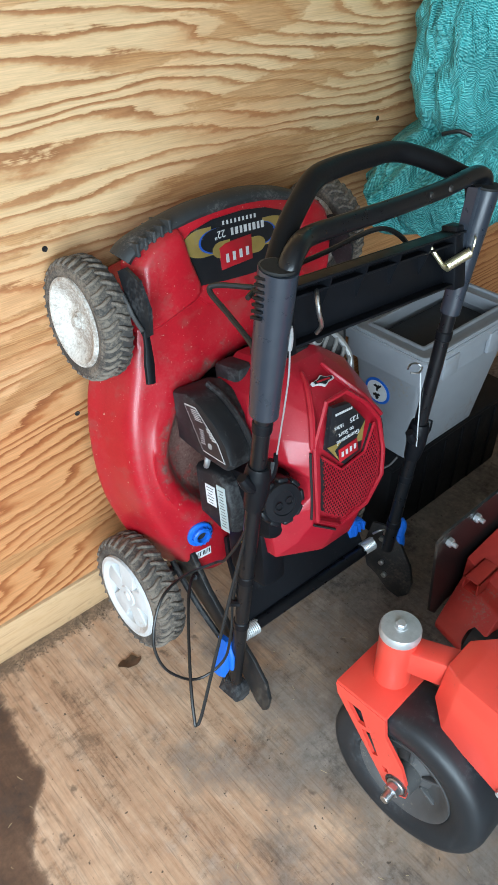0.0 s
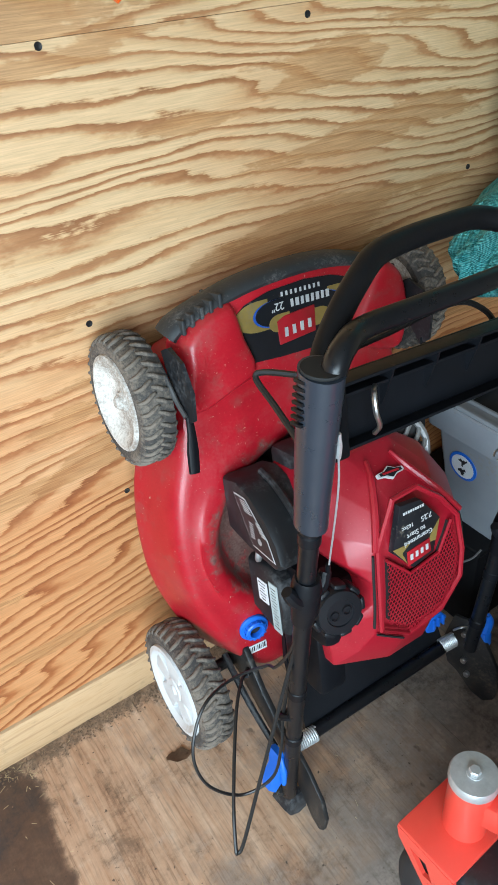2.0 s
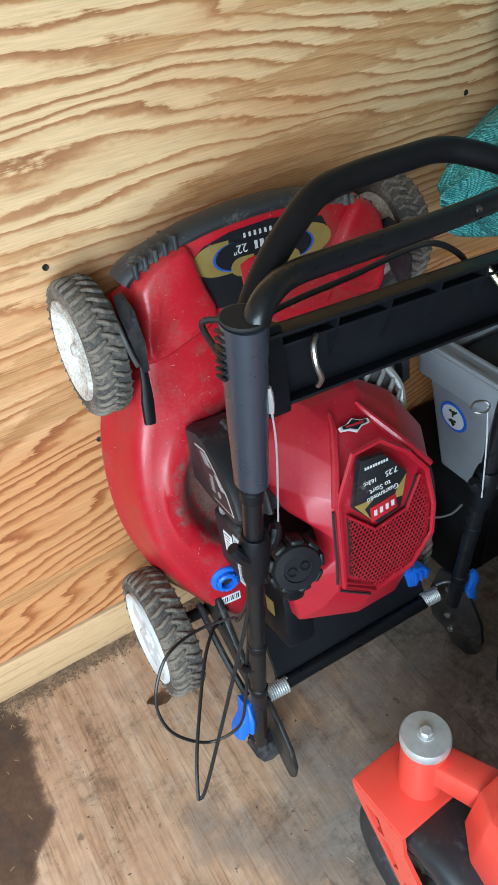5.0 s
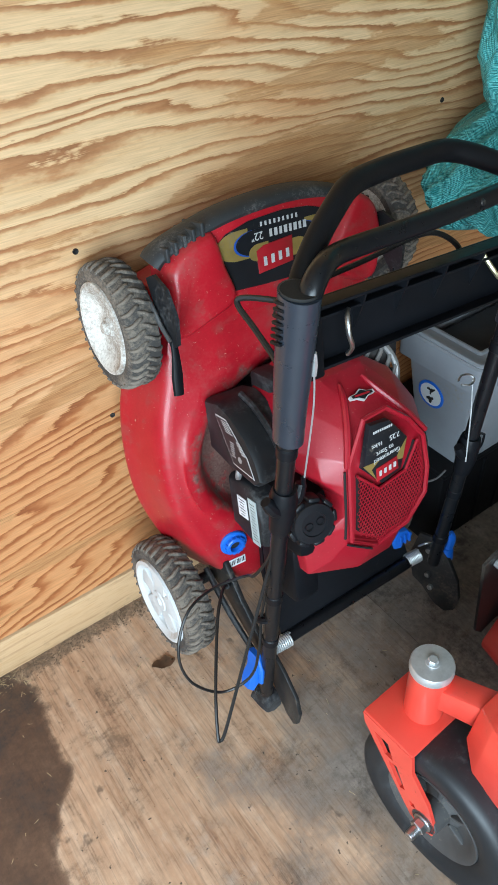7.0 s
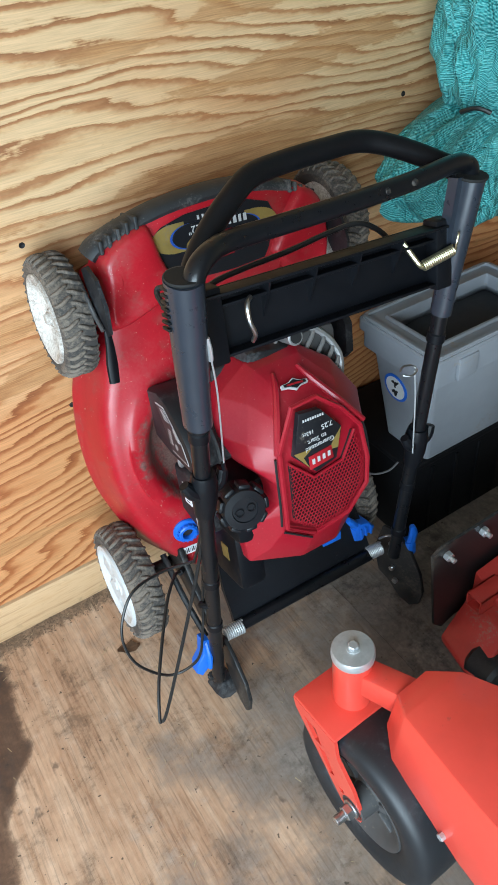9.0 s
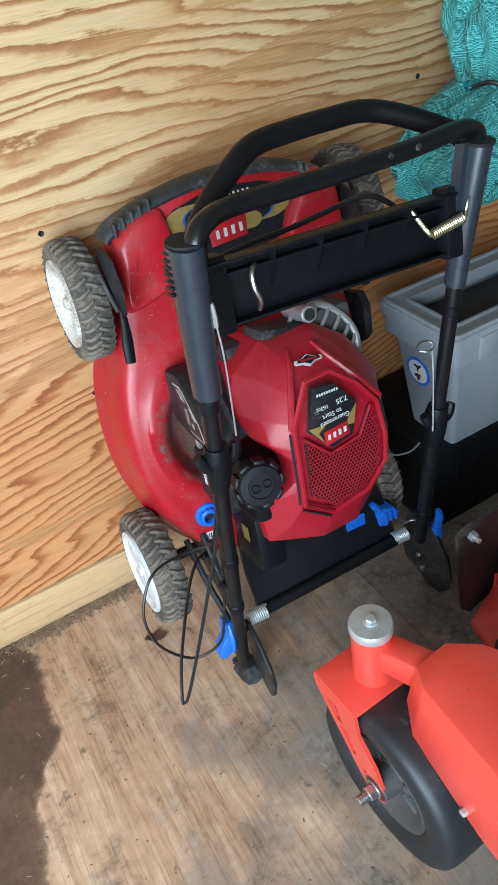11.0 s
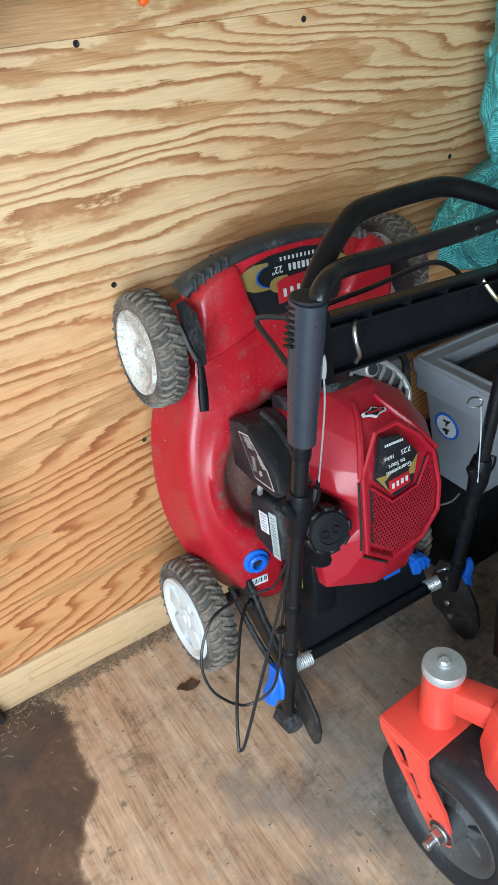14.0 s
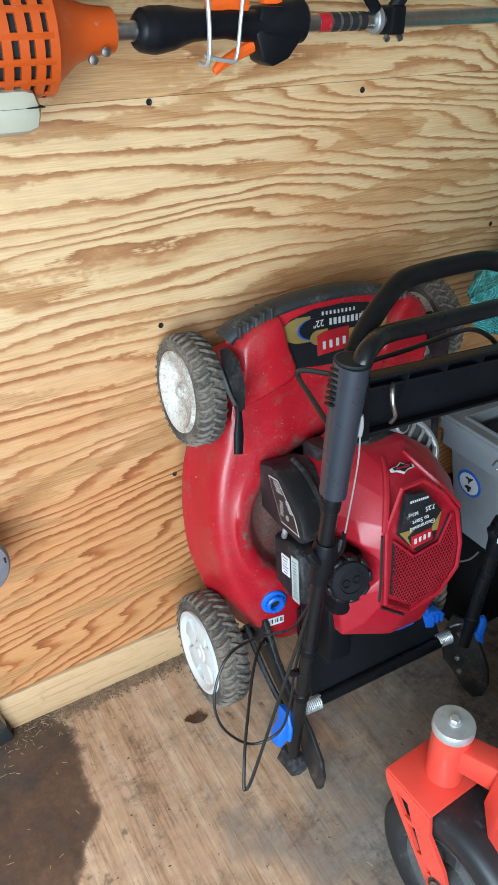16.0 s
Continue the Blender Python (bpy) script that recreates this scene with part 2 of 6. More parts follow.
def mower_red(name, col, dusty, pan=False):
    """Sprayed red over steel or plastic: gloss, scratches, dried grass dust."""
    n = Nodes(name, 0.36, 0.0, 0.08)
    fine, big = n.noise(n.coord, 220.0, 5, 0.65), n.noise(n.coord, 9.0, 4, 0.6)
    tone = n.ramp(n.math("MULTIPLY_ADD", fine, 0.4, n.math("MULTIPLY", big, 0.6)), [(0.34, tuple(c * 0.82 for c in col)), (0.66, tuple(min(1, c * 1.12) for c in col))])
    film = n.ramp(n.math("MULTIPLY_ADD", fine, 0.35, n.math("MULTIPLY", big, 0.65)), [(0.50, 0.0), (0.72, dusty)])
    tone = n.mix(film, tone, (0.19, 0.075, 0.065))
    if pan:  # dried dirt lying in the pan round the engine, and a film of dust behind the nose
        smear = n.math("MULTIPLY_ADD", n.noise(n.coord, 55.0, 5, 0.7), 0.45, n.math("MULTIPLY", n.noise(n.stretch(n.coord, (1.0, 1.6, 1.0)), 13.0, 4, 0.6), 0.55))
        tone = n.mix(n.ramp(smear, [(0.52, 0.0), (0.64, 0.42)]), tone, (0.23, 0.070, 0.060))
        x, y, _ = n.xyz(n.coord)
        ex, ey = n.math("DIVIDE", x, 0.225), n.math("DIVIDE", n.math("SUBTRACT", y, 0.255), 0.180)
        far = n.math("SQRT", n.math("MULTIPLY_ADD", ex, ex, n.math("MULTIPLY", ey, ey)))
        far = n.math("MULTIPLY_ADD", n.math("SUBTRACT", n.noise(n.coord, 26.0, 5, 0.7), 0.5), 1.3, far)
        dirt = n.ramp(far, [(0.80, 0.86), (1.22, 0.0)])
        tone = n.mix(dirt, tone, n.ramp(fine, [(0.35, (0.075, 0.055, 0.046)), (0.65, (0.19, 0.145, 0.12))]))
    clip = n.ramp(n.noise(n.stretch(n.coord, (3.2, 1.0, 1.0)), 130.0, 2.0), [(0.715, 0.0), (0.74, dusty * 1.2)])
    clip2 = n.ramp(n.noise(n.stretch(n.coord, (1.0, 3.4, 1.0)), 110.0, 2.0), [(0.725, 0.0), (0.75, dusty * 1.2)])
    tone = n.mix(n.math("MINIMUM", n.math("ADD", clip, clip2), 1.0), tone, (0.52, 0.42, 0.30))
    n.color(tone)
    n.rough(n.math("MULTIPLY_ADD", film, 0.40, 0.34))
    n.bump(n.math("MULTIPLY_ADD", big, 0.5, fine), 0.10, 0.001)
    return n.mat


def woven_tarp():
    n = Nodes("woven_tarp", 0.38)
    x, y, z = n.xyz(n.coord)
    drift = n.noise(n.coord, 7.0, 2.0, 0.5)
    u = n.math("MULTIPLY_ADD", drift, 0.05, n.math("MULTIPLY_ADD", y, 0.9, x))
    v = n.math("MULTIPLY_ADD", drift, -0.05, n.math("MULTIPLY_ADD", x, 0.15, z))
    a = n.math("SINE", n.math("MULTIPLY", u, 1350.0))
    b = n.math("SINE", n.math("MULTIPLY", v, 1350.0))
    weave = n.math("MULTIPLY", a, b)
    tint = n.ramp(n.math("MULTIPLY_ADD", weave, 0.3, 0.5), [(0.22, (0.016, 0.20, 0.21)), (0.5, (0.060, 0.43, 0.43)), (0.78, (0.22, 0.68, 0.67))])
    worn = n.ramp(n.noise(n.coord, 12.0, 4.0), [(0.35, 0.65), (0.7, 1.15)])
    folds = n.noise(n.stretch(n.coord, (1.0, 1.0, 0.55)), 15.0, 3.0, 0.5, 1.2)
    crumple = n.math("ABSOLUTE", n.math("SUBTRACT", folds, 0.5))
    small = n.math("ABSOLUTE", n.math("SUBTRACT", n.noise(n.coord, 48.0, 3.0, 0.55, 0.8), 0.5))
    n.color(n.mix(1.0, tint, worn, "MULTIPLY"))
    n.bump(n.math("MULTIPLY_ADD", weave, 0.02, n.math("MULTIPLY_ADD", small, 0.35, crumple)), 1.0, 0.045)
    return n.mat


M = {}
M["wall"] = plywood_wall()
M["floor"] = plywood_floor()
M["strip"] = pine_strip()
M["deck_red"] = mower_red("mower_deck_red", (0.42, 0.008, 0.018), 0.50, True)
M["engine_red"] = mower_red("engine_cover_red", (0.35, 0.008, 0.020), 0.22)
M["black"] = plain("black_plastic", (0.0055, 0.0062, 0.0082), 0.42, spec=0.20)
M["black_dusty"] = plain("dusty_black_plastic", (0.012, 0.0125, 0.0145), 0.48, dust=0.36, dust_col=(0.085, 0.084, 0.086), spec=0.4)
M["bumper"] = plain("worn_black_rubber_strip", (0.022, 0.024, 0.026), 0.60, dust=0.33, dust_col=(0.17, 0.16, 0.15), scale=90, bump=0.3)
M["door_black"] = plain("scuffed_black_plastic", (0.008, 0.009, 0.0115), 0.42, dust=0.10, dust_col=(0.065, 0.068, 0.075), spec=0.28, scale=90)
M["tube"] = plain("black_tube_paint", (0.006, 0.0068, 0.0085), 0.30, spec=0.40)
M["foam"] = plain("black_foam_grip", (0.006, 0.006, 0.007), 0.45, spec=0.22, scale=200, bump=0.15)
M["sleeve"] = plain("slate_grey_plastic", (0.021, 0.028, 0.040), 0.30, vary=0.06, scale=60, bump=0.02, spec=0.8)
M["tyre"] = plain("muddy_tyre_rubber", (0.048, 0.043, 0.040), 0.8, dust=0.50, dust_col=(0.24, 0.195, 0.155), scale=80, bump=0.3)
M["hub_dirty"] = plain("mud_caked_white_plastic", (0.66, 0.64, 0.60), 0.6, dust=0.60, dust_col=(0.22, 0.165, 0.125), scale=85, bump=0.6)
M["hub_white"] = plain("white_plastic", (0.60, 0.615, 0.62), 0.42, vary=0.06, dust=0.14, dust_col=(0.45, 0.38, 0.28))
# the white hub's recess, its shade put into a darker colour
M["hub_shade"] = plain("hub_recess_shade", (0.30, 0.30, 0.29), 0.6)
M["blue"] = plain("blue_plastic", (0.010, 0.135, 0.62), 0.38, vary=0.08, dust=0.06)
M["zinc"] = plain("zinc_plate", (0.60, 0.62, 0.63), 0.36, 0.65, scale=120)
M["yellow_zinc"] = plain("yellow_zinc_wire", (0.60, 0.55, 0.36), 0.30, 0.9)
M["steel"] = plain("bare_steel", (0.50, 0.51, 0.52), 0.32, 1.0, scale=150)
M["dark_metal"] = plain("black_coated_plate", (0.013, 0.013, 0.014), 0.42, dust=0.25, dust_col=(0.12, 0.10, 0.08))
M["cable"] = plain("black_cable", (0.012, 0.012, 0.012), 0.4)
M["label_white"] = plain("white_label", (0.70, 0.72, 0.74), 0.45, vary=0.06, dust=0.15)
M["label_teal"] = plain("pale_teal_label", (0.46, 0.55, 0.55), 0.45, vary=0.08, dust=0.10)
M["ink"] = plain("black_ink", (0.02, 0.02, 0.022), 0.45)
M["ink_white"] = plain("white_ink", (0.50, 0.50, 0.50), 0.45, vary=0.05)
M["decal_black"] = plain("black_decal", (0.012, 0.013, 0.016), 0.30, dust=0.05)
M["decal_gold"] = plain("gold_decal", (0.40, 0.28, 0.085), 0.38, 0.45, dust=0.12)
M["decal_blue"] = plain("blue_decal", (0.02, 0.09, 0.40), 0.35)
M["decal_red"] = plain("red_decal", (0.38, 0.012, 0.02), 0.35, dust=0.10)
M["alu"] = plain("cast_aluminium", (0.34, 0.34, 0.34), 0.5, 0.6, dust=0.15)
# matt black for black parts, and for shade painted into holes and gaps
M["soot"] = plain("matt_black_and_shade", (0.008, 0.008, 0.008), 0.8)
M["orange"] = plain("orange_red_paint", (0.70, 0.060, 0.040), 0.34, vary=0.06, scale=40, coat=0.5, dust=0.04, dust_col=(0.10, 0.05, 0.04))
M["faded_red"] = plain("faded_red_paint", (0.55, 0.045, 0.035), 0.42, vary=0.12, dust=0.12, coat=0.1)
M["caster_rubber"] = plain("smooth_black_rubber", (0.012, 0.014, 0.017), 0.48, dust=0.26, dust_col=(0.060, 0.062, 0.066), scale=60)
M["rim_grey"] = plain("dark_grey_rim", (0.06, 0.058, 0.058), 0.5, dust=0.15)
M["tote"] = plain("grey_tote_plastic", (0.26, 0.275, 0.30), 0.42, vary=0.08, dust=0.16, scale=30)
# near black instead of grey: the shade inside the tote as a colour
M["tote_dark"] = plain("tote_inside_shade", (0.020, 0.020, 0.022), 0.6)
M["crate"] = plain("black_crate_plastic", (0.005, 0.005, 0.006), 0.6, spec=0.2)
M["tarp"] = woven_tarp()
M["trim_orange"] = plain("trimmer_orange_plastic", (0.50, 0.070, 0.008), 0.40, vary=0.08, dust=0.08)
M["trim_trigger"] = plain("bright_orange_plastic", (0.85, 0.12, 0.015), 0.35)
M["tank"] = plain("translucent_white_tank", (0.44, 0.415, 0.33), 0.35, vary=0.05)
M["leaf"] = plain("dry_leaf", (0.16, 0.085, 0.045), 0.8, vary=0.3, scale=200)
M["straw"] = plain("dry_grass", (0.40, 0.31, 0.18), 0.8, vary=0.3, scale=200)
M["soil"] = plain("dry_soil_crumbs", (0.17, 0.115, 0.075), 0.9, vary=0.5, scale=200)
M["ceiling"] = plain("ceiling_board", (0.38, 0.35, 0.31), 0.7)
M["shed_wall"] = plain("plain_ply_lining", (0.34, 0.25, 0.16), 0.65, scale=20)
M["ground"] = plain("gravel_ground", (0.26, 0.24, 0.21), 0.9, vary=0.3, scale=6)
M["grey_disc"] = plain("grey_plastic_disc", (0.18, 0.165, 0.19), 0.45)

# ---- mesh helpers ----
def part(name, bm, material, parent=None, label="", sharp=0.6):
    """Links a bmesh as one mesh object, smooth but for its sharp edges, under a thing or a part."""
    bm.normal_update()
    for f in bm.faces:
        f.smooth = True
    for e in bm.edges:
        e.smooth = len(e.link_faces) == 2 and e.calc_face_angle(0.0) < sharp
    me = bpy.data.meshes.new(name)
    bm.to_mesh(me)
    bm.free()
    for m in material if isinstance(material, (list, tuple)) else (material,):
        me.materials.append(M[m])
    ob = new(name, me)
    ob.parent = parent
    return tagged(ob, label)


def thing(name, m, label, category, group="", kind=""):
    ob = new(name)
    ob.empty_display_size = 0.05
    ob.matrix_world = m
    return tagged(ob, label, category, group, kind)


def box(bm, centre, size, m=Matrix(), bevel=0.002):
    made = bmesh.ops.create_cube(bm, size=1, matrix=m @ Matrix.Translation(centre) @ Matrix.Diagonal((*size, 1)))["verts"]
    if bevel:
        edges = list({e for v in made for e in v.link_edges})
        bmesh.ops.bevel(bm, geom=edges, offset=bevel, segments=2, affect="EDGES", profile=0.5)
    return bm


def loft(bm, rings, cap_start=True, cap_end=True, closed=False):
    """Skins rings of equally many points."""
    rows = [[bm.verts.new(p) for p in ring] for ring in rings]
    count = len(rows[0])
    pairs = list(zip(rows, rows[1:])) + ([(rows[-1], rows[0])] if closed else [])
    for a, b in pairs:
        for i in range(count):
            j = (i + 1) % count
            bm.faces.new((a[i], a[j], b[j], b[i]))
    if cap_start and not closed:
        bm.faces.new(rows[0][::-1])
    if cap_end and not closed:
        bm.faces.new(rows[-1])
    return bm


def prism(bm, outline, low, high, m=Matrix(), bevel=0.0):
    """An outline in x, y raised from low to high, with its top edge eased."""
    def ring(z, inset=0.0):
        c = Vector((sum(p[0] for p in outline) / len(outline), sum(p[1] for p in outline) / len(outline)))
        out = []
        for p in outline:
            d = Vector(p) - c
            q = c + d * (1 - inset / max(d.length, 1e-6))
            out.append(m @ Vector((q.x, q.y, z)))
        return out
    if bevel:
        rings = [ring(low), ring(high - bevel), ring(high - bevel * 0.3, bevel * 0.3), ring(high, bevel)]
    else:
        rings = [ring(low), ring(high)]
    return loft(bm, rings)


def lathe(bm, profile, m=Matrix(), segs=28, closed=False):
    """Turns a profile of (radius, height) about z."""
    rings = []
    for r, h in profile:
        rings.append([m @ Vector((r * math.cos(2 * math.pi * k / segs), r * math.sin(2 * math.pi * k / segs), h)) for k in range(segs)])
    return loft(bm, rings, closed=closed)


def glide(points, per=6):
    """A smooth line through the points."""
    pts = [Vector(p) for p in points]
    if per <= 1 or len(pts) < 3:
        return pts
    out = []
    for i in range(len(pts) - 1):
        p0, p1, p2, p3 = pts[max(i - 1, 0)], pts[i], pts[i + 1], pts[min(i + 2, len(pts) - 1)]
        for k in range(per):
            t = k / per
            out.append(0.5 * (2 * p1 + (p2 - p0) * t + (2 * p0 - 5 * p1 + 4 * p2 - p3) * t * t + (3 * p1 - p0 - 3 * p2 + p3) * t ** 3))
    out.append(pts[-1])
    return out


def sweep(bm, points, radius, segs=10, per=6, flat=1.0, up=Vector((0, 0, 1))):
    """A round or oval bar along a line; radius may be a list, one for each point of the line."""
    line = glide(points, per)
    rings, side = [], None
    for i, p in enumerate(line):
        way = (line[min(i + 1, len(line) - 1)] - line[max(i - 1, 0)]).normalized()
        if side is None:
            side = way.cross(up)
            if side.length < 1e-3:
                side = way.cross(Vector((1, 0, 0)))
        side = (side - way * side.dot(way)).normalized()
        other = way.cross(side)
        r = radius
        if isinstance(radius, (list, tuple)):
            k = i / (len(line) - 1) * (len(radius) - 1)
            lo = min(int(k), len(radius) - 2)
            r = radius[lo] + (radius[lo + 1] - radius[lo]) * (k - lo)
        rings.append([p + r * (math.cos(a) * side + flat * math.sin(a) * other) for a in (2 * math.pi * k / segs for k in range(segs))])
    return loft(bm, rings)


def rod(bm, a, b, radius, segs=16, ease=0.0):
    a, b = Vector(a), Vector(b)
    way = b - a
    m = Matrix.Translation(a) @ way.to_track_quat("Z", "Y").to_matrix().to_4x4()
    h = way.length
    if ease:
        return lathe(bm, [(radius - ease, 0), (radius, ease), (radius, h - ease), (radius - ease, h)], m, segs)
    return lathe(bm, [(radius, 0), (radius, h)], m, segs)


def coil(bm, a, b, radius, wire, turns):
    a, b = Vector(a), Vector(b)
    q = (b - a).to_track_quat("Z", "Y")
    pts = []
    for k in range(turns * 10 + 1):
        w = 2 * math.pi * k / 10
        pts.append(a + q @ Vector((radius * math.cos(w), radius * math.sin(w), (b - a).length * k / (turns * 10))))
    return sweep(bm, pts, wire, 5, 1)


def fresh():
    return bmesh.new()


def words(name, text, size, m, material, parent, depth=0.0004):
    """Raised lettering in the built-in font, centred on m."""
    cu = bpy.data.curves.new(name, "FONT")
    cu.body, cu.size, cu.extrude, cu.align_x, cu.align_y = text, size, depth, "CENTER", "CENTER"
    tmp = bpy.data.objects.new(name, cu)
    scene.collection.objects.link(tmp)
    me = bpy.data.meshes.new_from_object(tmp.evaluated_get(bpy.context.evaluated_depsgraph_get()))
    bpy.data.objects.remove(tmp)
    me.transform(m)
    me.materials.clear()
    me.materials.append(M[material])
    ob = new(name, me)
    ob.parent = parent
    return ob


# ---- the shed ----
FAR_W, FAR_E, SOUTH, TOP = -1.75, 2.35, -2.35, 2.15


def setting(name, bm, material, label, category):
    return tagged(part(name, bm, material), label, category, kind="structure")


setting("ground", box(fresh(), (0, 0, -0.17), (400, 400, 0.1), bevel=0), "ground", "grey gravel ground outside the shed", "ground")
floor = setting("floor", box(fresh(), (0.3, -1.17, -0.075), (4.1, 2.5, 0.09), bevel=0), "shed_wall", "worn plywood floor over joists, dirty and stained", "floor")
wall = setting("wall_north", box(fresh(), (0.3, 0.075, 1.07), (4.1, 0.10, 2.3), bevel=0), "shed_wall", "shed wall lined with bare orange-grained plywood", "wall")
setting("wall_east", box(fresh(), (FAR_E + 0.05, -1.17, 1.07), (0.1, 2.5, 2.3), bevel=0), "shed_wall", "plain plywood end wall of the shed", "wall")
setting("wall_south", box(fresh(), (0.975, SOUTH - 0.05, 1.07), (2.75, 0.1, 2.3), bevel=0), "shed_wall", "plain plywood side wall of the shed", "wall")
setting("ceiling", box(fresh(), (0.3, -1.17, TOP + 0.03), (4.1, 2.5, 0.06), bevel=0), "ceiling", "pale boarded ceiling of the shed", "ceiling")

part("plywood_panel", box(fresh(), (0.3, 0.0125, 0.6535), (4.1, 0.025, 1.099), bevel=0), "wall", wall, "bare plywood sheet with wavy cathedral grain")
part("plywood_panel", box(fresh(), (0.3, 0.0130, 1.678), (4.1, 0.024, 0.949), bevel=0), "wall", wall, "upper plywood sheet with broad brown grain")
part("base_strip", box(fresh(), (0.3, 0.0105, 0.0485), (4.1, 0.027, 0.099), bevel=0.0015), "strip", wall, "pale plywood strip along the floor")

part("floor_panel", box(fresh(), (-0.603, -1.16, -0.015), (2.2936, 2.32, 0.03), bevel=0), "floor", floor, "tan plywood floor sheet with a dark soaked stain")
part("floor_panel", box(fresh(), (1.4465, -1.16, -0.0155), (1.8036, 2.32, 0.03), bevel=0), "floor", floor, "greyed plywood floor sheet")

# screws through the lining
for x, z in ((0.160, 0.837), (0.163, 0.515), (0.171, 1.197), (0.576, 1.188), (0.955, 0.899), (0.98, 1.19)):
    b = lathe(fresh(), [(0.0028, 0.0004), (0.0052, -0.0004), (0.0046, -0.0016), (0.002, -0.0008)], pose(x, 0, z, -90), 12)
    part("screw", b, "dark_metal", wall, "dark countersunk screw head")

# ---- the push mower, stood on end against the wall ----
# its own axes: x across, y from rear to front (here upward), z out of the deck
MOWER = pose(0.415, -0.2, 0.22, 78.5, 0, 0) @ pose(0, 0, 0, 0, 0, -3.7)
INTO = MOWER.inverted()
mower = thing("lawn_mower", MOWER, "red push lawn mower stored upright against the plywood wall", "lawn mower")

HALF = [(-0.045, -0.12), (-0.040, -0.165), (0.0, -0.205), (0.05, -0.240), (0.11, -0.266), (0.19, -0.288), (0.28, -0.2925), (0.36, -0.283), (0.43, -0.262), (0.505, -0.246), (0.56, -0.234), (0.605, -0.218), (0.632, -0.15), (0.644, -0.05)]
NARROW = 0.78  # the chute side of the deck is narrower
OUTLINE = [Vector((x, y, 0)) for y, x in HALF] + [Vector((-x * NARROW, y, 0)) for y, x in reversed(HALF)]
OUTLINE = glide(OUTLINE + [OUTLINE[0]], 5)[:-1]
MIDDLE = Vector((0, 0.30, 0))


def side_of(s):
    return -1 if s < 0 else NARROW


def deck_ring(scale, height):
    ring = []
    for p in OUTLINE:
        q = MIDDLE + (p - MIDDLE) * scale
        if height < 0.05 and q.y > 0.48:  # the lip tucks in under the bumper
            q = Vector((max(-0.222, min(0.222, q.x)), 0.48 + (q.y - 0.48) * 0.70, 0))
        ring.append(Vector((q.x, q.y, height)))
    return ring


def well_ring(scale, height):
    """The oval pan that the engine stands in."""
    ring = []
    for p in OUTLINE:
        way = (p - MIDDLE).normalized()
        ring.append(Vector((way.x * 0.212 * scale * (1.0 if way.x < 0 else 0.86), 0.250 + way.y * 0.160 * scale, height)))
    return ring


SKIN = [deck_ring(s, h) for s, h in ((0.93, -0.055), (0.985, -0.058), (1.012, -0.055), (1.012, -0.047), (0.998, -0.040), (0.977, -0.005), (0.960, 0.026), (0.946, 0.043), (0.928, 0.0525), (0.90, 0.0570))]
for k in range(1, 6):  # the flat top passes from the outline to the oval
    SKIN.append([a.lerp(c, k / 6) for a, c in zip(deck_ring(0.90 - 0.02 * k, 0.057 + 0.002 * k), well_ring(1.16, 0.057 + 0.002 * k))])
SKIN += [well_ring(s, h) for s, h in ((1.10, 0.0675), (1.04, 0.0655), (0.99, 0.0580), (0.95, 0.044), (0.91, 0.028), (0.86, 0.018), (0.50, 0.016))]
deck = part("deck", loft(fresh(), SKIN, cap_start=False), "deck_red", mower, "scuffed red steel mower deck with dried grass", sharp=1.0)
b = loft(fresh(), [[Vector((q.x, q.y, h)) for q in deck_ring(s, -0.01)] for s, h in ((0.90, -0.05), (0.90, -0.035))])
part("underside", b, "soot", deck, "dark underside of the deck")

# raised shoulders beside the front decal
SHOULDERS = ([(-0.111, 0.534), (-0.126, 0.589), (-0.137, 0.634), (-0.150, 0.641), (-0.187, 0.630), (-0.214, 0.612), (-0.224, 0.590), (-0.222, 0.540), (-0.216, 0.498), (-0.156, 0.514)],
             [(0.074, 0.552), (0.100, 0.599), (0.130, 0.637), (0.149, 0.641), (0.176, 0.622), (0.187, 0.577), (0.184, 0.513), (0.160, 0.496), (0.110, 0.515)])
for o in SHOULDERS:
    mx, my = sum(p[0] for p in o) / len(o), sum(p[1] for p in o) / len(o)
    o = o if o[0][0] > 0 else o[::-1]
    o = [(p.x, p.y) for p in glide([(x, y, 0) for x, y in o] + [(*o[0], 0)], 3)[:-1]]

    def shoulder_ring(k, n):
        return [Vector((x + (mx - x) * 0.16 * k, y + (my - y) * 0.16 * k, n - max(0.0, 0.56 - y) * 0.25 * min(1.0, max(k, 0.0)))) for x, y in o]
    b = loft(fresh(), [shoulder_ring(k, n) for k, n in ((-0.9, 0.040), (-0.4, 0.066), (0.0, 0.078), (0.4, 0.0855), (0.9, 0.0895), (1.6, 0.0910), (3.0, 0.0918))][::-1 if o[0][0] < 0 else 1])
    bmesh.ops.recalc_face_normals(b, faces=b.faces)
    part("front_shoulder", b, "deck_red", deck, "raised red front shoulder", sharp=1.2)
b = prism(fresh(), [(0.075, 0.500), (0.100, 0.540), (0.142, 0.600), (0.150, 0.640), (0.10, 0.654), (0, 0.662), (-0.08, 0.658), (-0.150, 0.645), (-0.140, 0.590), (-0.118, 0.530), (-0.090, 0.505)], 0.03, 0.0755, bevel=0.005)
front = part("front_panel", b, "deck_red", deck, "red panel behind the decal")
b = prism(fresh(), [(0.070, 0.560), (0.088, 0.611), (0.078, 0.632), (0.040, 0.643), (-0.010, 0.647), (-0.074, 0.643), (-0.117, 0.632), (-0.134, 0.620), (-0.117, 0.545), (-0.055, 0.541), (0.001, 0.540), (0.060, 0.545)], 0.075, 0.0772)
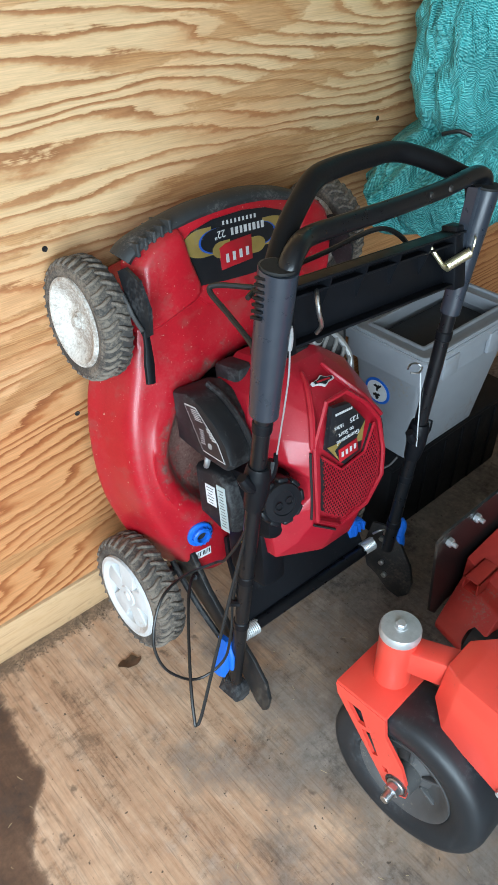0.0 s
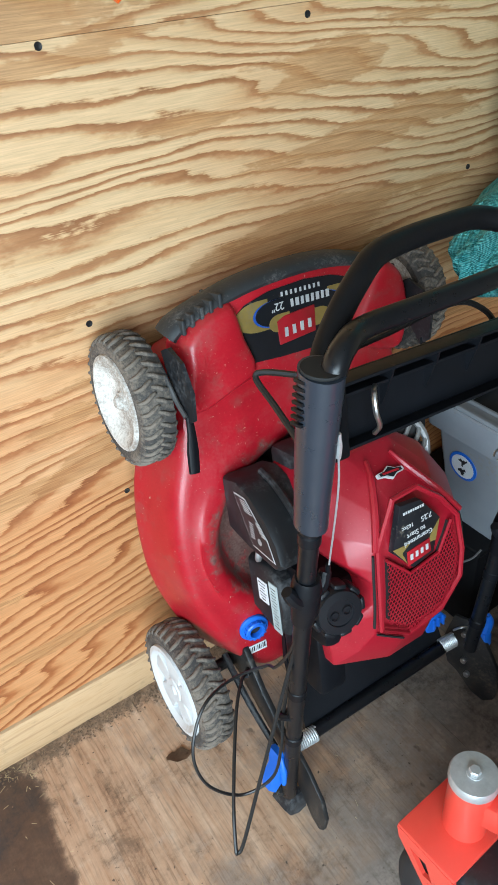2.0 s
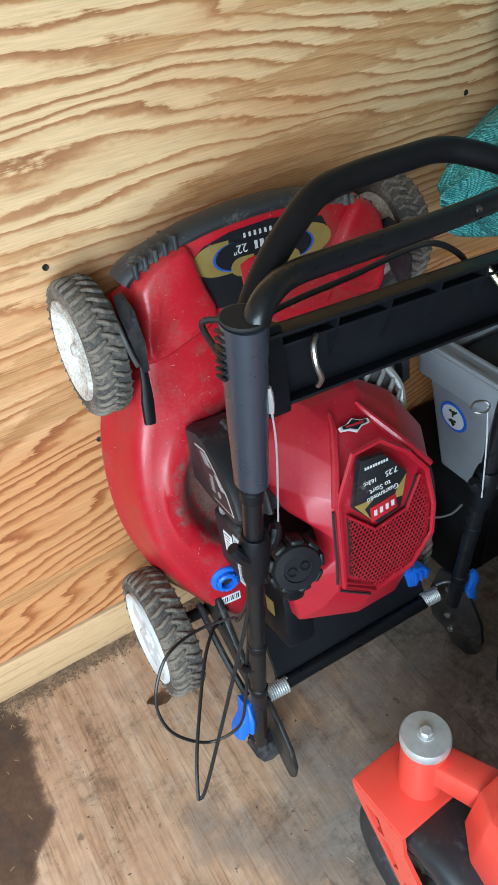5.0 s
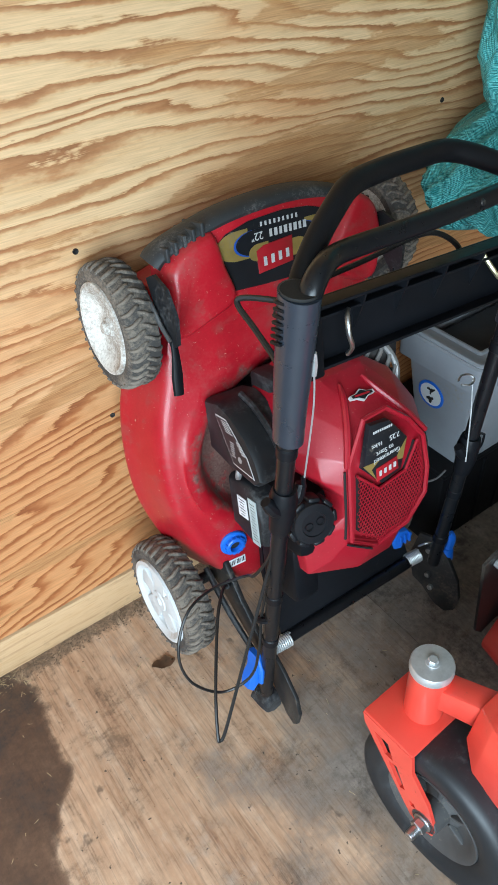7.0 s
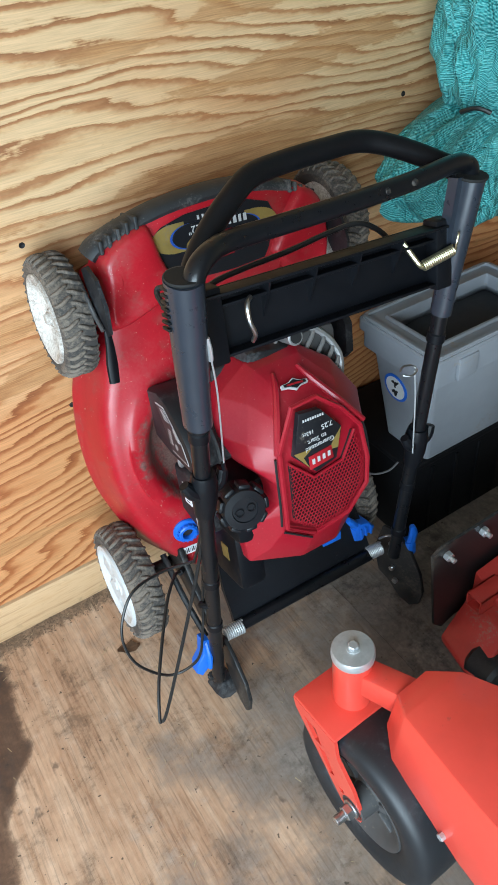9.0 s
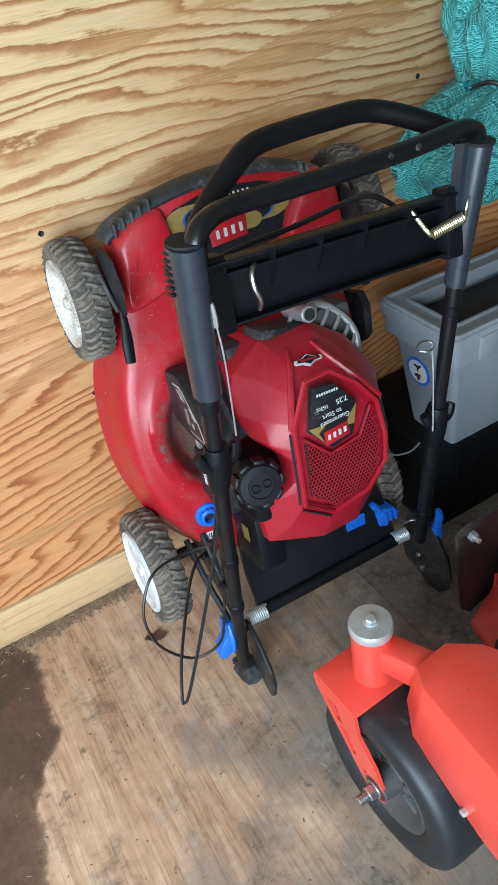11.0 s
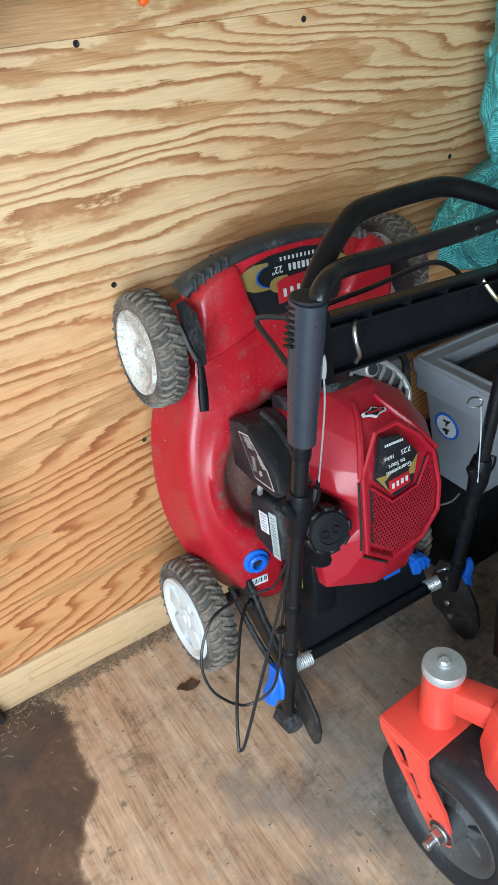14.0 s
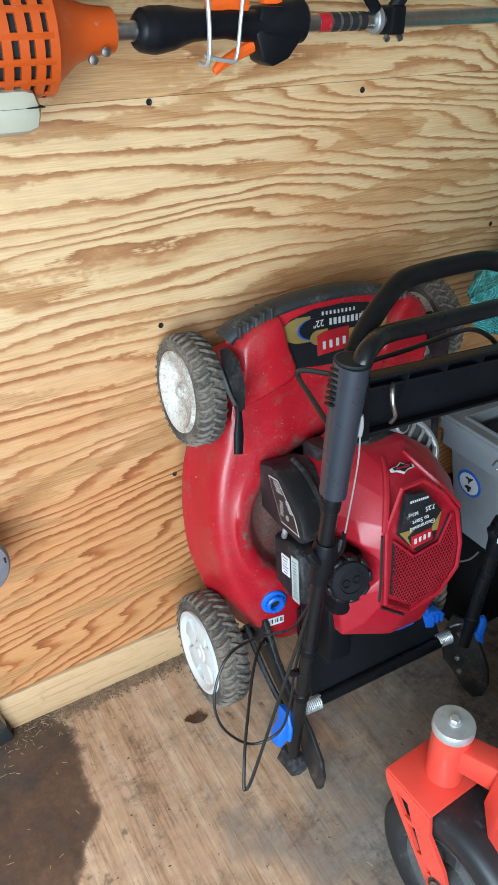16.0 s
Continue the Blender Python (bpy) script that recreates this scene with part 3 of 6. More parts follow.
decal = part("decal", b, "decal_black", front, "black and gold maker's decal, worn and dusty")


def nose(s, x, y, rx, ry, low, high, name, material):
    """A rounded flash that points to the side of the decal."""
    ring = [(x - rx * math.cos(a), y + ry * math.sin(a)) for a in (math.pi * (k / 16 - 0.5) for k in range(17))]
    ring = ring + [(x + 0.018, y + ry), (x + 0.018, y - ry)]
    ring = ring if s < 0 else [(-p - 0.046, q - 0.006) for p, q in ring][::-1]
    return part(name, prism(fresh(), ring, low, high), material, decal)


for s in (-1, 1):
    nose(s, -0.096, 0.6105, 0.041, 0.0225, 0.0770, 0.0778, "gold_flash", "decal_gold")
    nose(s, -0.070, 0.6090, 0.036, 0.0195, 0.0775, 0.0781, "blue_edge", "decal_blue")
    nose(s, -0.066, 0.6095, 0.036, 0.0190, 0.0778, 0.0784, "black_field", "decal_black")
    nose(s, -0.060, 0.5930, 0.020, 0.0135, 0.0781, 0.0787, "gold_flash", "decal_gold")
b = prism(fresh(), [(0.003, 0.566), (0.004, 0.606), (-0.052, 0.602), (-0.066, 0.596), (-0.064, 0.560)], 0.077, 0.0796, bevel=0.001)
part("maker_badge", b, "decal_red", front, "small red maker's badge with pale bars")
for k in range(4):
    part("badge_bar", box(fresh(), (-0.0515 + k * 0.0145, 0.5775 + k * 0.0012, 0.0800), (0.0060, 0.0140, 0.0008), bevel=0), "ink_white", front)
for k in range(8):
    part("decal_bar", box(fresh(), (-0.036 + k * 0.0095, 0.6180, 0.0788), (0.0048 + 0.0012 * (k % 2), 0.0115, 0.0008), bevel=0), "ink_white", decal)
for k in range(9):
    part("decal_bar", box(fresh(), (-0.052 + k * 0.0085, 0.6340, 0.0776), (0.0034, 0.0065, 0.0008), bevel=0), "ink_white", decal)
words("lettering", "22\"", 0.017, pose(-0.062, 0.6180, 0.0788) @ pose(0, 0, 0, 0, 0, 182), "ink_white", decal)

# bumper strip round the nose, scalloped at its ends
line = [(-0.228, 0.610, 0.038), (-0.215, 0.622, 0.041), (-0.178, 0.637, 0.046), (-0.10, 0.657, 0.050), (0, 0.665, 0.052), (0.078, 0.657, 0.050), (0.139, 0.637, 0.046), (0.173, 0.614, 0.042), (0.181, 0.592, 0.040)]
b = sweep(fresh(), line, 0.0140, 16, 6, 2.1)
teeth = []
for s in (-1, 1):
    for k in range(5):
        teeth.append((side_of(s) * (0.216 - k * 0.015), 0.6235 + k * 0.0060, 0.049 + k * 0.001))
bumper = part("front_bumper", b, "bumper", mower, "worn black rubber front bumper")
for c in teeth:
    part("tooth", box(fresh(), c, (0.0060, 0.021, 0.056), bevel=0.002), "bumper", bumper)


TREAD = 34
LUG = []
for h in (-1, 1):
    b = sweep(fresh(), [(0.0955, 0.0050, -h * 0.002), (0.0972, 0.0022, h * 0.006), (0.0970, -0.0022, h * 0.013), (0.0950, -0.0040, h * 0.020), (0.0900, -0.0030, h * 0.0262)], [0.0028, 0.0034, 0.0034, 0.0032, 0.0024], 6, 2)
    for f in b.faces:
        f.smooth = True
    LUG.append(bpy.data.meshes.new("lug"))
    b.to_mesh(LUG[-1])
    b.free()
    LUG[-1].materials.append(M["tyre"])


def mower_wheel(x, y, side, front_wheel):
    big = 1.0 if front_wheel else 1.16
    out = pose(x, y, 0, 0, 90 * side, 0) @ Matrix.Diagonal((big, big, 1.0 if front_wheel else 1.12, 1))
    b = lathe(fresh(), [(0.070, -0.024), (0.084, -0.027), (0.093, -0.024), (0.096, -0.014), (0.097, 0.0), (0.096, 0.014), (0.093, 0.024), (0.084, 0.027), (0.070, 0.024), (0.066, 0.0)], out, 44, closed=True)
    wheel = part("wheel", b, "tyre", mower, "dusty black tyre with curved tread lugs", sharp=0.5)
    for k in range(TREAD):
        for h in (0, 1):
            lug = new("lug", LUG[h])
            lug.parent = wheel
            lug.matrix_local = out @ pose(0, 0, 0, 0, 0, 360 / TREAD * (k + 0.5 * h))
    hub = "hub_dirty" if front_wheel else "hub_white"
    if front_wheel:
        b = lathe(fresh(), [(0.001, 0.018), (0.014, 0.018), (0.016, 0.014), (0.030, 0.012), (0.052, 0.019), (0.060, 0.026), (0.067, 0.0295), (0.0725, 0.028), (0.0735, 0.024), (0.0735, -0.02)], out, 40)
        part("hub", b, hub, wheel, "white plastic hub caked with dried mud")
        b = lathe(fresh(), [(0.001, 0.026), (0.007, 0.026), (0.0105, 0.022), (0.011, 0.015)], out, 16)
        part("axle_cap", b, "hub_dirty", wheel)
    else:
        b = lathe(fresh(), [(0.058, 0.024), (0.066, 0.030), (0.0725, 0.029), (0.0735, 0.024), (0.0735, -0.02), (0.056, 0.010)], out, 40, closed=True)
        for k in range(5):
            turn = pose(0, 0, 0, 0, 0, 72 * k + 10)
            prism(b, [(0.008, -0.016), (0.061, -0.022), (0.061, 0.022), (0.008, 0.016)], -0.004, 0.024, out @ turn, bevel=0.004)
        lathe(b, [(0.001, 0.026), (0.017, 0.026), (0.021, 0.022), (0.022, 0.006)], out, 24)
        part("hub", b, hub, wheel, "white five-spoked plastic hub")
        # disc behind the spokes, coloured darker as their shade
        part("hub_recess_shade", lathe(fresh(), [(0.001, -0.004), (0.062, -0.004), (0.064, -0.02)], out, 30), "hub_shade", wheel)
        b = lathe(fresh(), [(0.001, 0.029), (0.006, 0.029), (0.0085, 0.026), (0.009, 0.02)], out, 16)
        part("axle_cap", b, "hub_white", wheel)
    return wheel


for side in (-1, 1):
    mower_wheel(-0.282 if side < 0 else 0.248, 0.522 if side < 0 else 0.560, side, True)
    mower_wheel(-0.284 if side < 0 else 0.218, -0.018, side, False)
    b = rod(fresh(), (side * 0.18, 0.522, 0.0), (-0.27 if side < 0 else 0.22, 0.522, 0.0), 0.011)
    part("axle", b, "dark_metal", mower)
    b = rod(fresh(), (side * 0.16, -0.018, 0.0), (-0.27 if side < 0 else 0.22, -0.018, 0.0), 0.011)
    part("axle", b, "dark_metal", mower)

# height levers beside the front wheels
for s in (-1, 1):
    b = loft(fresh(), [[Vector((side_of(s) * (0.247 + t), y, n)) for y, n in ((0.598, 0.062), (0.606, 0.085), (0.590, 0.118), (0.550, 0.135), (0.510, 0.128), (0.500, 0.108), (0.540, 0.080))] for t in (-0.003, 0.003)])
    bmesh.ops.recalc_face_normals(b, faces=b.faces)
    lever = part("height_lever", b, "black_dusty", mower, "black height adjusting plate with a lever")
    b = sweep(fresh(), [(side_of(s) * 0.256, 0.590, 0.055), (side_of(s) * 0.258, 0.560, 0.085), (side_of(s) * 0.256, 0.535, 0.098), (side_of(s) * 0.254, 0.515, 0.115)], 0.0035, 8)
    part("spring_arm", b, "rim_grey", lever)
    b = sweep(fresh(), [(side_of(s) * 0.247, 0.512, 0.111), (side_of(s) * 0.249, 0.488, 0.114), (side_of(s) * 0.253, 0.462, 0.117), (side_of(s) * 0.256, 0.432, 0.118)], [0.005, 0.007, 0.0095, 0.0085], 10, 6, 0.6)
    part("lever_grip", b, "black", lever, "black plastic lever grip")
    if s > 0:
        b = loft(fresh(), [[Vector((0.232 + t, y, n)) for y, n in ((0.395, 0.00), (0.400, 0.055), (0.375, 0.072), (0.318, 0.070), (0.300, 0.050), (0.295, 0.0))] for t in (-0.012, 0.004)])
        bmesh.ops.recalc_face_normals(b, faces=b.faces)
        part("discharge_flap", b, "black_dusty", mower, "black plastic side flap")

# wash-out port, barcode, cable eye
PORT = pose(-0.172, 0.082, 0.064, 8, -10, 0)
b = lathe(fresh(), [(0.0110, 0.002), (0.0110, 0.012), (0.0120, 0.0135), (0.0160, 0.0135), (0.0185, 0.0115), (0.0195, 0.005), (0.0250, 0.004), (0.0265, 0.002), (0.0265, -0.006)], PORT, 32)
for k in range(14):
    box(b, (0.0190, 0, 0.0080), (0.0022, 0.0034, 0.0080), PORT @ pose(0, 0, 0, 0, 0, 360 / 14 * k), bevel=0)
port = part("washout_port", b, "blue", mower, "round blue plastic wash-out port")
# black disc as the shade down the port
part("port_hole", lathe(fresh(), [(0.001, 0.003), (0.0109, 0.003), (0.0109, 0.0)], PORT, 20), "soot", port)
CODE = pose(-0.168, 0.034, 0.0600, 4, -4, 0)
code = part("barcode_label", box(fresh(), (0, 0, 0), (0.036, 0.017, 0.0015), CODE, bevel=0), "label_white", mower, "small white barcode sticker")
b = fresh()
for k in range(9):
    box(b, (-0.014 + k * 0.0035, 0.001, 0.0010), (0.0006 + 0.0009 * (k % 3), 0.010, 0.0006), CODE, bevel=0)
part("bars", b, "ink", code)

# ---- engine ----
b = box(fresh(), (0.0, 0.245, 0.073), (0.20, 0.26, 0.118), bevel=0.012)
box(b, (0.02, 0.12, 0.12), (0.20, 0.10, 0.10), bevel=0.015)
engine = part("engine", b, "black_dusty", mower, "small petrol engine with a red cover")

# the cover in facets: skirt, wall, shoulder and the edge of the raised panel
CUT = [(radians(a), 0.055) for a in (62, 20, -20, -62)]  # the hollow round the fuel cap
CUT = [(-0.146 + r * math.cos(a), 0.234 + r * math.sin(a)) for a, r in CUT]
WALL = [(-0.134, 0.092, 0.236), (-0.040, 0.068, 0.255), (0.032, 0.074, 0.258), (0.098, 0.122, 0.236), (0.126, 0.235, 0.234), (0.122, 0.328, 0.226), (0.085, 0.390, 0.205), (0.030, 0.428, 0.190), (-0.068, 0.424, 0.190), (-0.122, 0.385, 0.190), (-0.146, 0.330, 0.200)]
WALL += [(x - 0.004, y, 0.226) for x, y in CUT] + [(-0.141, 0.157, 0.235)]
SHOULDER = [(-0.104, 0.120, 0.262), (-0.034, 0.096, 0.270), (0.028, 0.104, 0.272), (0.088, 0.150, 0.266), (0.106, 0.235, 0.272), (0.101, 0.316, 0.258), (0.062, 0.374, 0.246), (0.022, 0.420, 0.210), (-0.062, 0.417, 0.210), (-0.094, 0.376, 0.234), (-0.116, 0.322, 0.254)]
SHOULDER += [(x + 0.003, y, n) for (x, y), n in zip(CUT, (0.268, 0.284, 0.284, 0.268))] + [(-0.127, 0.158, 0.250)]
EDGE_UP = [(-0.088, 0.158, 0.2835), (-0.034, 0.121, 0.2825), (0.036, 0.136, 0.2835), (0.083, 0.176, 0.2850), (0.088, 0.240, 0.2890), (0.079, 0.308, 0.2880), (0.042, 0.354, 0.2780), (0.012, 0.396, 0.2420), (-0.050, 0.394, 0.2420), (-0.070, 0.354, 0.2740), (-0.087, 0.314, 0.2910), (-0.088, 0.272, 0.2905), (-0.0885, 0.252, 0.2900), (-0.0885, 0.215, 0.2890), (-0.088, 0.192, 0.2870), (-0.088, 0.174, 0.2850)]
b = loft(fresh(), [[Vector((x * g, 0.24 + (y - 0.24) * g, n)) for x, y, n in ring] for ring, g in (([(x, y, 0.100 if y > 0.13 else 0.170) for x, y, n in WALL], 1.0), (WALL, 1.0), (SHOULDER, 1.0), (EDGE_UP, 1.0))] + [[Vector((x * 0.55, 0.262 + (y - 0.262) * 0.55, 0.2915)) for x, y, n in EDGE_UP]], cap_start=False)
bmesh.ops.recalc_face_normals(b, faces=b.faces)
bmesh.ops.bevel(b, geom=[e for e in b.edges if len(e.link_faces) == 2 and e.calc_face_angle(0.0) > 0.16], offset=0.0045, segments=3, affect="EDGES", profile=0.5, clamp_overlap=True)
cover = part("engine_cover", b, "engine_red", mower, "glossy red moulded engine cover with crisp facets", sharp=0.7)


def outline_bar(points, n, radius):
    pts = [Vector((x, y, n)) for x, y in points]
    return sweep(fresh(), pts + [pts[0], pts[1]], radius, 6, 1)


RIM = [(-0.086, 0.172), (-0.034, 0.140), (0.034, 0.151), (0.076, 0.192), (0.081, 0.240), (0.070, 0.304), (0.036, 0.346), (-0.010, 0.382), (-0.055, 0.378), (-0.084, 0.312)]
part("cover_rim", outline_bar(RIM, 0.2965, 0.0042), "engine_red", cover, "raised red rim round the grille")
for pts in ([(-0.040, 0.408, 0.228), (-0.050, 0.390, 0.250), (-0.072, 0.352, 0.2800), (-0.089, 0.308, 0.2960)], [(0.004, 0.410, 0.230), (0.014, 0.392, 0.250), (0.044, 0.352, 0.2830), (0.082, 0.306, 0.2900)]):
    part("cover_rib", sweep(fresh(), pts, [0.003, 0.0055, 0.006, 0.005], 8, 5), "engine_red", cover, "raised red rib")
# black strips laid on the cover as the shadow beside the rim
b = sweep(fresh(), [(-0.0905, 0.300, 0.2920), (-0.0910, 0.262, 0.2912), (-0.0905, 0.215, 0.2898), (-0.0905, 0.172, 0.2856)], 0.0022, 6, 3)
part("shadow_gap", b, "soot", cover, "black strip painted as the shadow along a moulding gap")
b = sweep(fresh(), [(-0.088, 0.160, 0.2880), (-0.060, 0.141, 0.2875), (-0.036, 0.125, 0.2870)], 0.0020, 6, 3)
part("shadow_gap", b, "soot", cover, "black strip painted as the shadow along a moulding gap")
b = sweep(fresh(), [(0.046, 0.342, 0.2885), (0.079, 0.306, 0.2905), (0.090, 0.240, 0.2890), (0.086, 0.192, 0.2875)], 0.0022, 6, 3)
part("shadow_gap", b, "soot", cover, "black strip painted as the shadow along a moulding gap")
GRILLE = [(-0.072, 0.288), (-0.073, 0.180), (-0.030, 0.149), (0.034, 0.160), (0.064, 0.196), (0.069, 0.240), (0.056, 0.302), (0.030, 0.256), (-0.028, 0.246)]
# solid black plate as the shade seen through the honeycomb
part("grille_backing", prism(fresh(), [(x * 0.96, 0.222 + (y - 0.222) * 0.96) for x, y in GRILLE], 0.288, 0.2962), "soot", cover, "black plate that paints the shade behind the grille")


def inside(x, y, poly):
    hit = False
    for (x0, y0), (x1, y1) in zip(poly, poly[1:] + poly[:1]):
        if (y0 > y) != (y1 > y) and x < (x1 - x0) * (y - y0) / (y1 - y0) + x0:
            hit = not hit
    return hit


b = fresh()
pitch = 0.0066
for i in range(-16, 16):
    for j in range(-2, 32):
        x, y = i * pitch + (pitch / 2 if j % 2 else 0), 0.14 + j * pitch * 0.866
        if not inside(x, y, GRILLE):
            continue
        outer = [Vector((x + 0.58 * pitch * math.sin(a), y + 0.58 * pitch * math.cos(a), 0.3005)) for a in (math.pi / 3 * k for k in range(6))]
        inner = [Vector((x + 0.44 * pitch * math.sin(a), y + 0.44 * pitch * math.cos(a), 0.3005)) for a in (math.pi / 3 * k for k in range(6))]
        deep = [v - Vector((0, 0, 0.0014)) for v in inner]
        loft(b, [outer, inner, deep], False, False)
part("grille", b, "engine_red", cover, "red honeycomb cooling grille")
for pts in ([(-0.072, 0.288), (-0.028, 0.246), (0.030, 0.256), (0.056, 0.302)],):
    part("grille_bar", sweep(fresh(), [(x, y, 0.2985) for x, y in pts], 0.0026, 8, 1), "engine_red", cover)

BADGE = [(-0.046, 0.366), (-0.008, 0.362), (0.030, 0.318), (0.016, 0.266), (-0.024, 0.256), (-0.062, 0.296)]
badge = part("engine_badge", prism(fresh(), BADGE[::-1], 0.292, 0.3022, bevel=0.001), "decal_black", cover, "black and gold engine badge with white lettering")
part("gold_flash", prism(fresh(), [(-0.063, 0.302), (-0.030, 0.300), (-0.046, 0.290), (-0.036, 0.268)], 0.302, 0.3029), "decal_gold", badge)
part("gold_flash", prism(fresh(), [(0.012, 0.300), (0.028, 0.317), (0.020, 0.284), (0.004, 0.286)][::-1], 0.302, 0.3028), "decal_gold", badge)
FLIP = pose(0, 0, 0, 0, 0, 180)
part("maker_plate", prism(fresh(), [(-0.036, 0.264), (0.010, 0.270), (0.007, 0.293), (-0.037, 0.288)], 0.302, 0.3036, bevel=0.0006), "decal_red", badge, "red maker's plate")
b = fresh()
for k in range(4):
    box(b, (-0.029 + k * 0.0100, 0.2775 + k * 0.0012, 0.3040), (0.0050, 0.0095, 0.0006), bevel=0)
part("plate_bars", b, "ink_white", badge, "pale bars in place of a brand name")
words("lettering", "Guaranteed", 0.0115, pose(-0.014, 0.3035, 0.3030) @ pose(0, 0, 0, 0, 0, 184), "ink_white", badge)
words("lettering", "to Start", 0.0115, pose(-0.018, 0.3145, 0.3030) @ pose(0, 0, 0, 0, 0, 184), "ink_white", badge)
words("lettering", "163cc", 0.0095, pose(-0.034, 0.3290, 0.3030) @ pose(0, 0, 0, 0, 0, 184), "ink_white", badge)
words("lettering", "7.25", 0.0125, pose(0.002, 0.3315, 0.3030) @ pose(0, 0, 0, 0, 0, 184), "ink_white", badge)
b = fresh()
for k in range(9):
    box(b, (-0.040 + k * 0.0045, 0.3520, 0.3028), (0.0028, 0.0042, 0.0006), bevel=0)
part("name_bars", b, "ink_white", badge, "pale bars in place of a product name")
# diamond emblem of the engine maker, no lettering
tilt = pose(-0.019, 0.3925, 0.2555, -50, 0, -4)
DIAMOND = [(-0.024, 0.0028), (-0.024, -0.0028), (-0.011, -0.0042), (0, -0.0102), (0.011, -0.0042), (0.024, -0.0028), (0.024, 0.0028), (0.011, 0.0042), (0, 0.0102), (-0.011, 0.0042)]
emblem = part("emblem", prism(fresh(), DIAMOND, -0.004, 0.0012, tilt), "ink_white", cover, "small diamond-shaped emblem")
part("emblem_core", prism(fresh(), [(x * 0.84, y * 0.80) for x, y in DIAMOND], 0.0, 0.0018, tilt), "decal_black", emblem)
part("emblem_band", box(fresh(), (0, 0, 0.0017), (0.030, 0.0030, 0.0012), tilt, bevel=0), "decal_red", emblem)
part("cover_screw", lathe(fresh(), [(0.001, -0.001), (0.005, 0.0), (0.006, 0.002)], pose(-0.030, 0.100, 0.262, 35), 12), "soot", cover)

# fuel cap and tank neck
b = box(fresh(), (-0.118, 0.195, 0.190), (0.075, 0.12, 0.12), bevel=0.018)
box(b, (-0.120, 0.075, 0.165), (0.055, 0.12, 0.10), bevel=0.012)
tank = part("fuel_tank", b, "black", mower, "black plastic fuel tank")
m = pose(-0.148, 0.234, 0.262, -6, -12, 0) @ Matrix.Diagonal((1.06, 1.06, 1.05, 1))
b = lathe(fresh(), [(0.024, -0.03), (0.026, 0.0), (0.033, 0.002), (0.034, 0.006), (0.034, 0.024), (0.031, 0.030), (0.020, 0.031), (0.019, 0.029), (0.001, 0.029)], m, 36)
cap = part("fuel_cap", b, "door_black", mower, "ribbed black fuel cap")
for k in range(9):
    part("rib", box(fresh(), (0.0345, 0, 0.014), (0.009, 0.019, 0.027), m @ pose(0, 0, 0, 0, 0, 40 * k), bevel=0.0044), "door_black", cap)
b = fresh()
for k in (-1, 1):
    sweep(b, [m @ Vector((0.009 * k + 0.006 * math.cos(a), 0.006 * math.sin(a) + 0.002 * k, 0.0315)) for a in (math.pi / 5 * i for i in range(11))], 0.0008, 5, 1)
part("cap_relief", b, "black", cap)
part("warning_sticker", box(fresh(), (-0.148, 0.085, 0.172), (0.0015, 0.030, 0.022), bevel=0), "decal_gold", tank, "yellow warning sticker")

# air cleaner
AIR = [(0.388, 0.075), (0.396, 0.115), (0.384, 0.152), (0.356, 0.190), (0.322, 0.214), (0.292, 0.222), (0.278, 0.205), (0.286, 0.130), (0.300, 0.075)]
b = loft(fresh(), [[Vector((x, 0.345 + (y - 0.345) * g, 0.155 + (n - 0.155) * g)) for y, n in AIR] for x, g in ((-0.120, 0.98), (-0.180, 1.0), (-0.190, 0.985), (-0.1955, 0.93), (-0.1965, 0.88))])
bmesh.ops.recalc_face_normals(b, faces=b.faces)
air = part("air_cleaner", b, "black_dusty", mower, "dusty black air cleaner housing with a label")
b = sweep(fresh(), [(-0.150, 0.396, 0.120), (-0.150, 0.384, 0.156), (-0.150, 0.356, 0.194), (-0.150, 0.322, 0.218), (-0.150, 0.292, 0.226)], 0.006, 8, 4)
part("housing_rib", b, "black_dusty", air)
LAB = [(0.376, 0.112), (0.376, 0.142), (0.326, 0.192), (0.294, 0.206), (0.300, 0.150)]
def lab_ring(g, x):
    return [Vector((x, 0.340 + (y - 0.340) * g, 0.165 + (n - 0.165) * g)) for y, n in LAB]
b = loft(fresh(), [lab_ring(1.0, -0.196), lab_ring(1.0, -0.1973)])
bmesh.ops.recalc_face_normals(b, faces=b.faces)
lab = part("air_cleaner_label", b, "ink_white", air, "black safety label with white outline")
b = loft(fresh(), [lab_ring(0.94, -0.197), lab_ring(0.94, -0.1979)])
bmesh.ops.recalc_face_normals(b, faces=b.faces)
part("label_field", b, "ink", lab)
b = fresh()
for k in range(6):
    box(b, (-0.1982, 0.371 - k * 0.0032, 0.138 + k * 0.0022), (0.0006, 0.0011, 0.016 + 0.002 * (k % 3)), bevel=0)
for k in range(5):
    box(b, (-0.1982, 0.346 - k * 0.0042, 0.172 + k * 0.003), (0.0006, 0.0024, 0.010 + 0.003 * (k % 2)), bevel=0)
for k in range(7):
    box(b, (-0.1982, 0.340 - k * 0.0040, 0.154), (0.0006, 0.0011, 0.012 - 0.003 * (k % 2)), bevel=0)
part("label_marks", b, "ink_white", lab, "unreadable printed marks")
b = lathe(fresh(), [(0.001, 0.0), (0.0055, 0.0)], pose(-0.1984, 0.316, 0.172, 0, -90, 0), 16)
part("label_sign", b, "ink_white", lab)

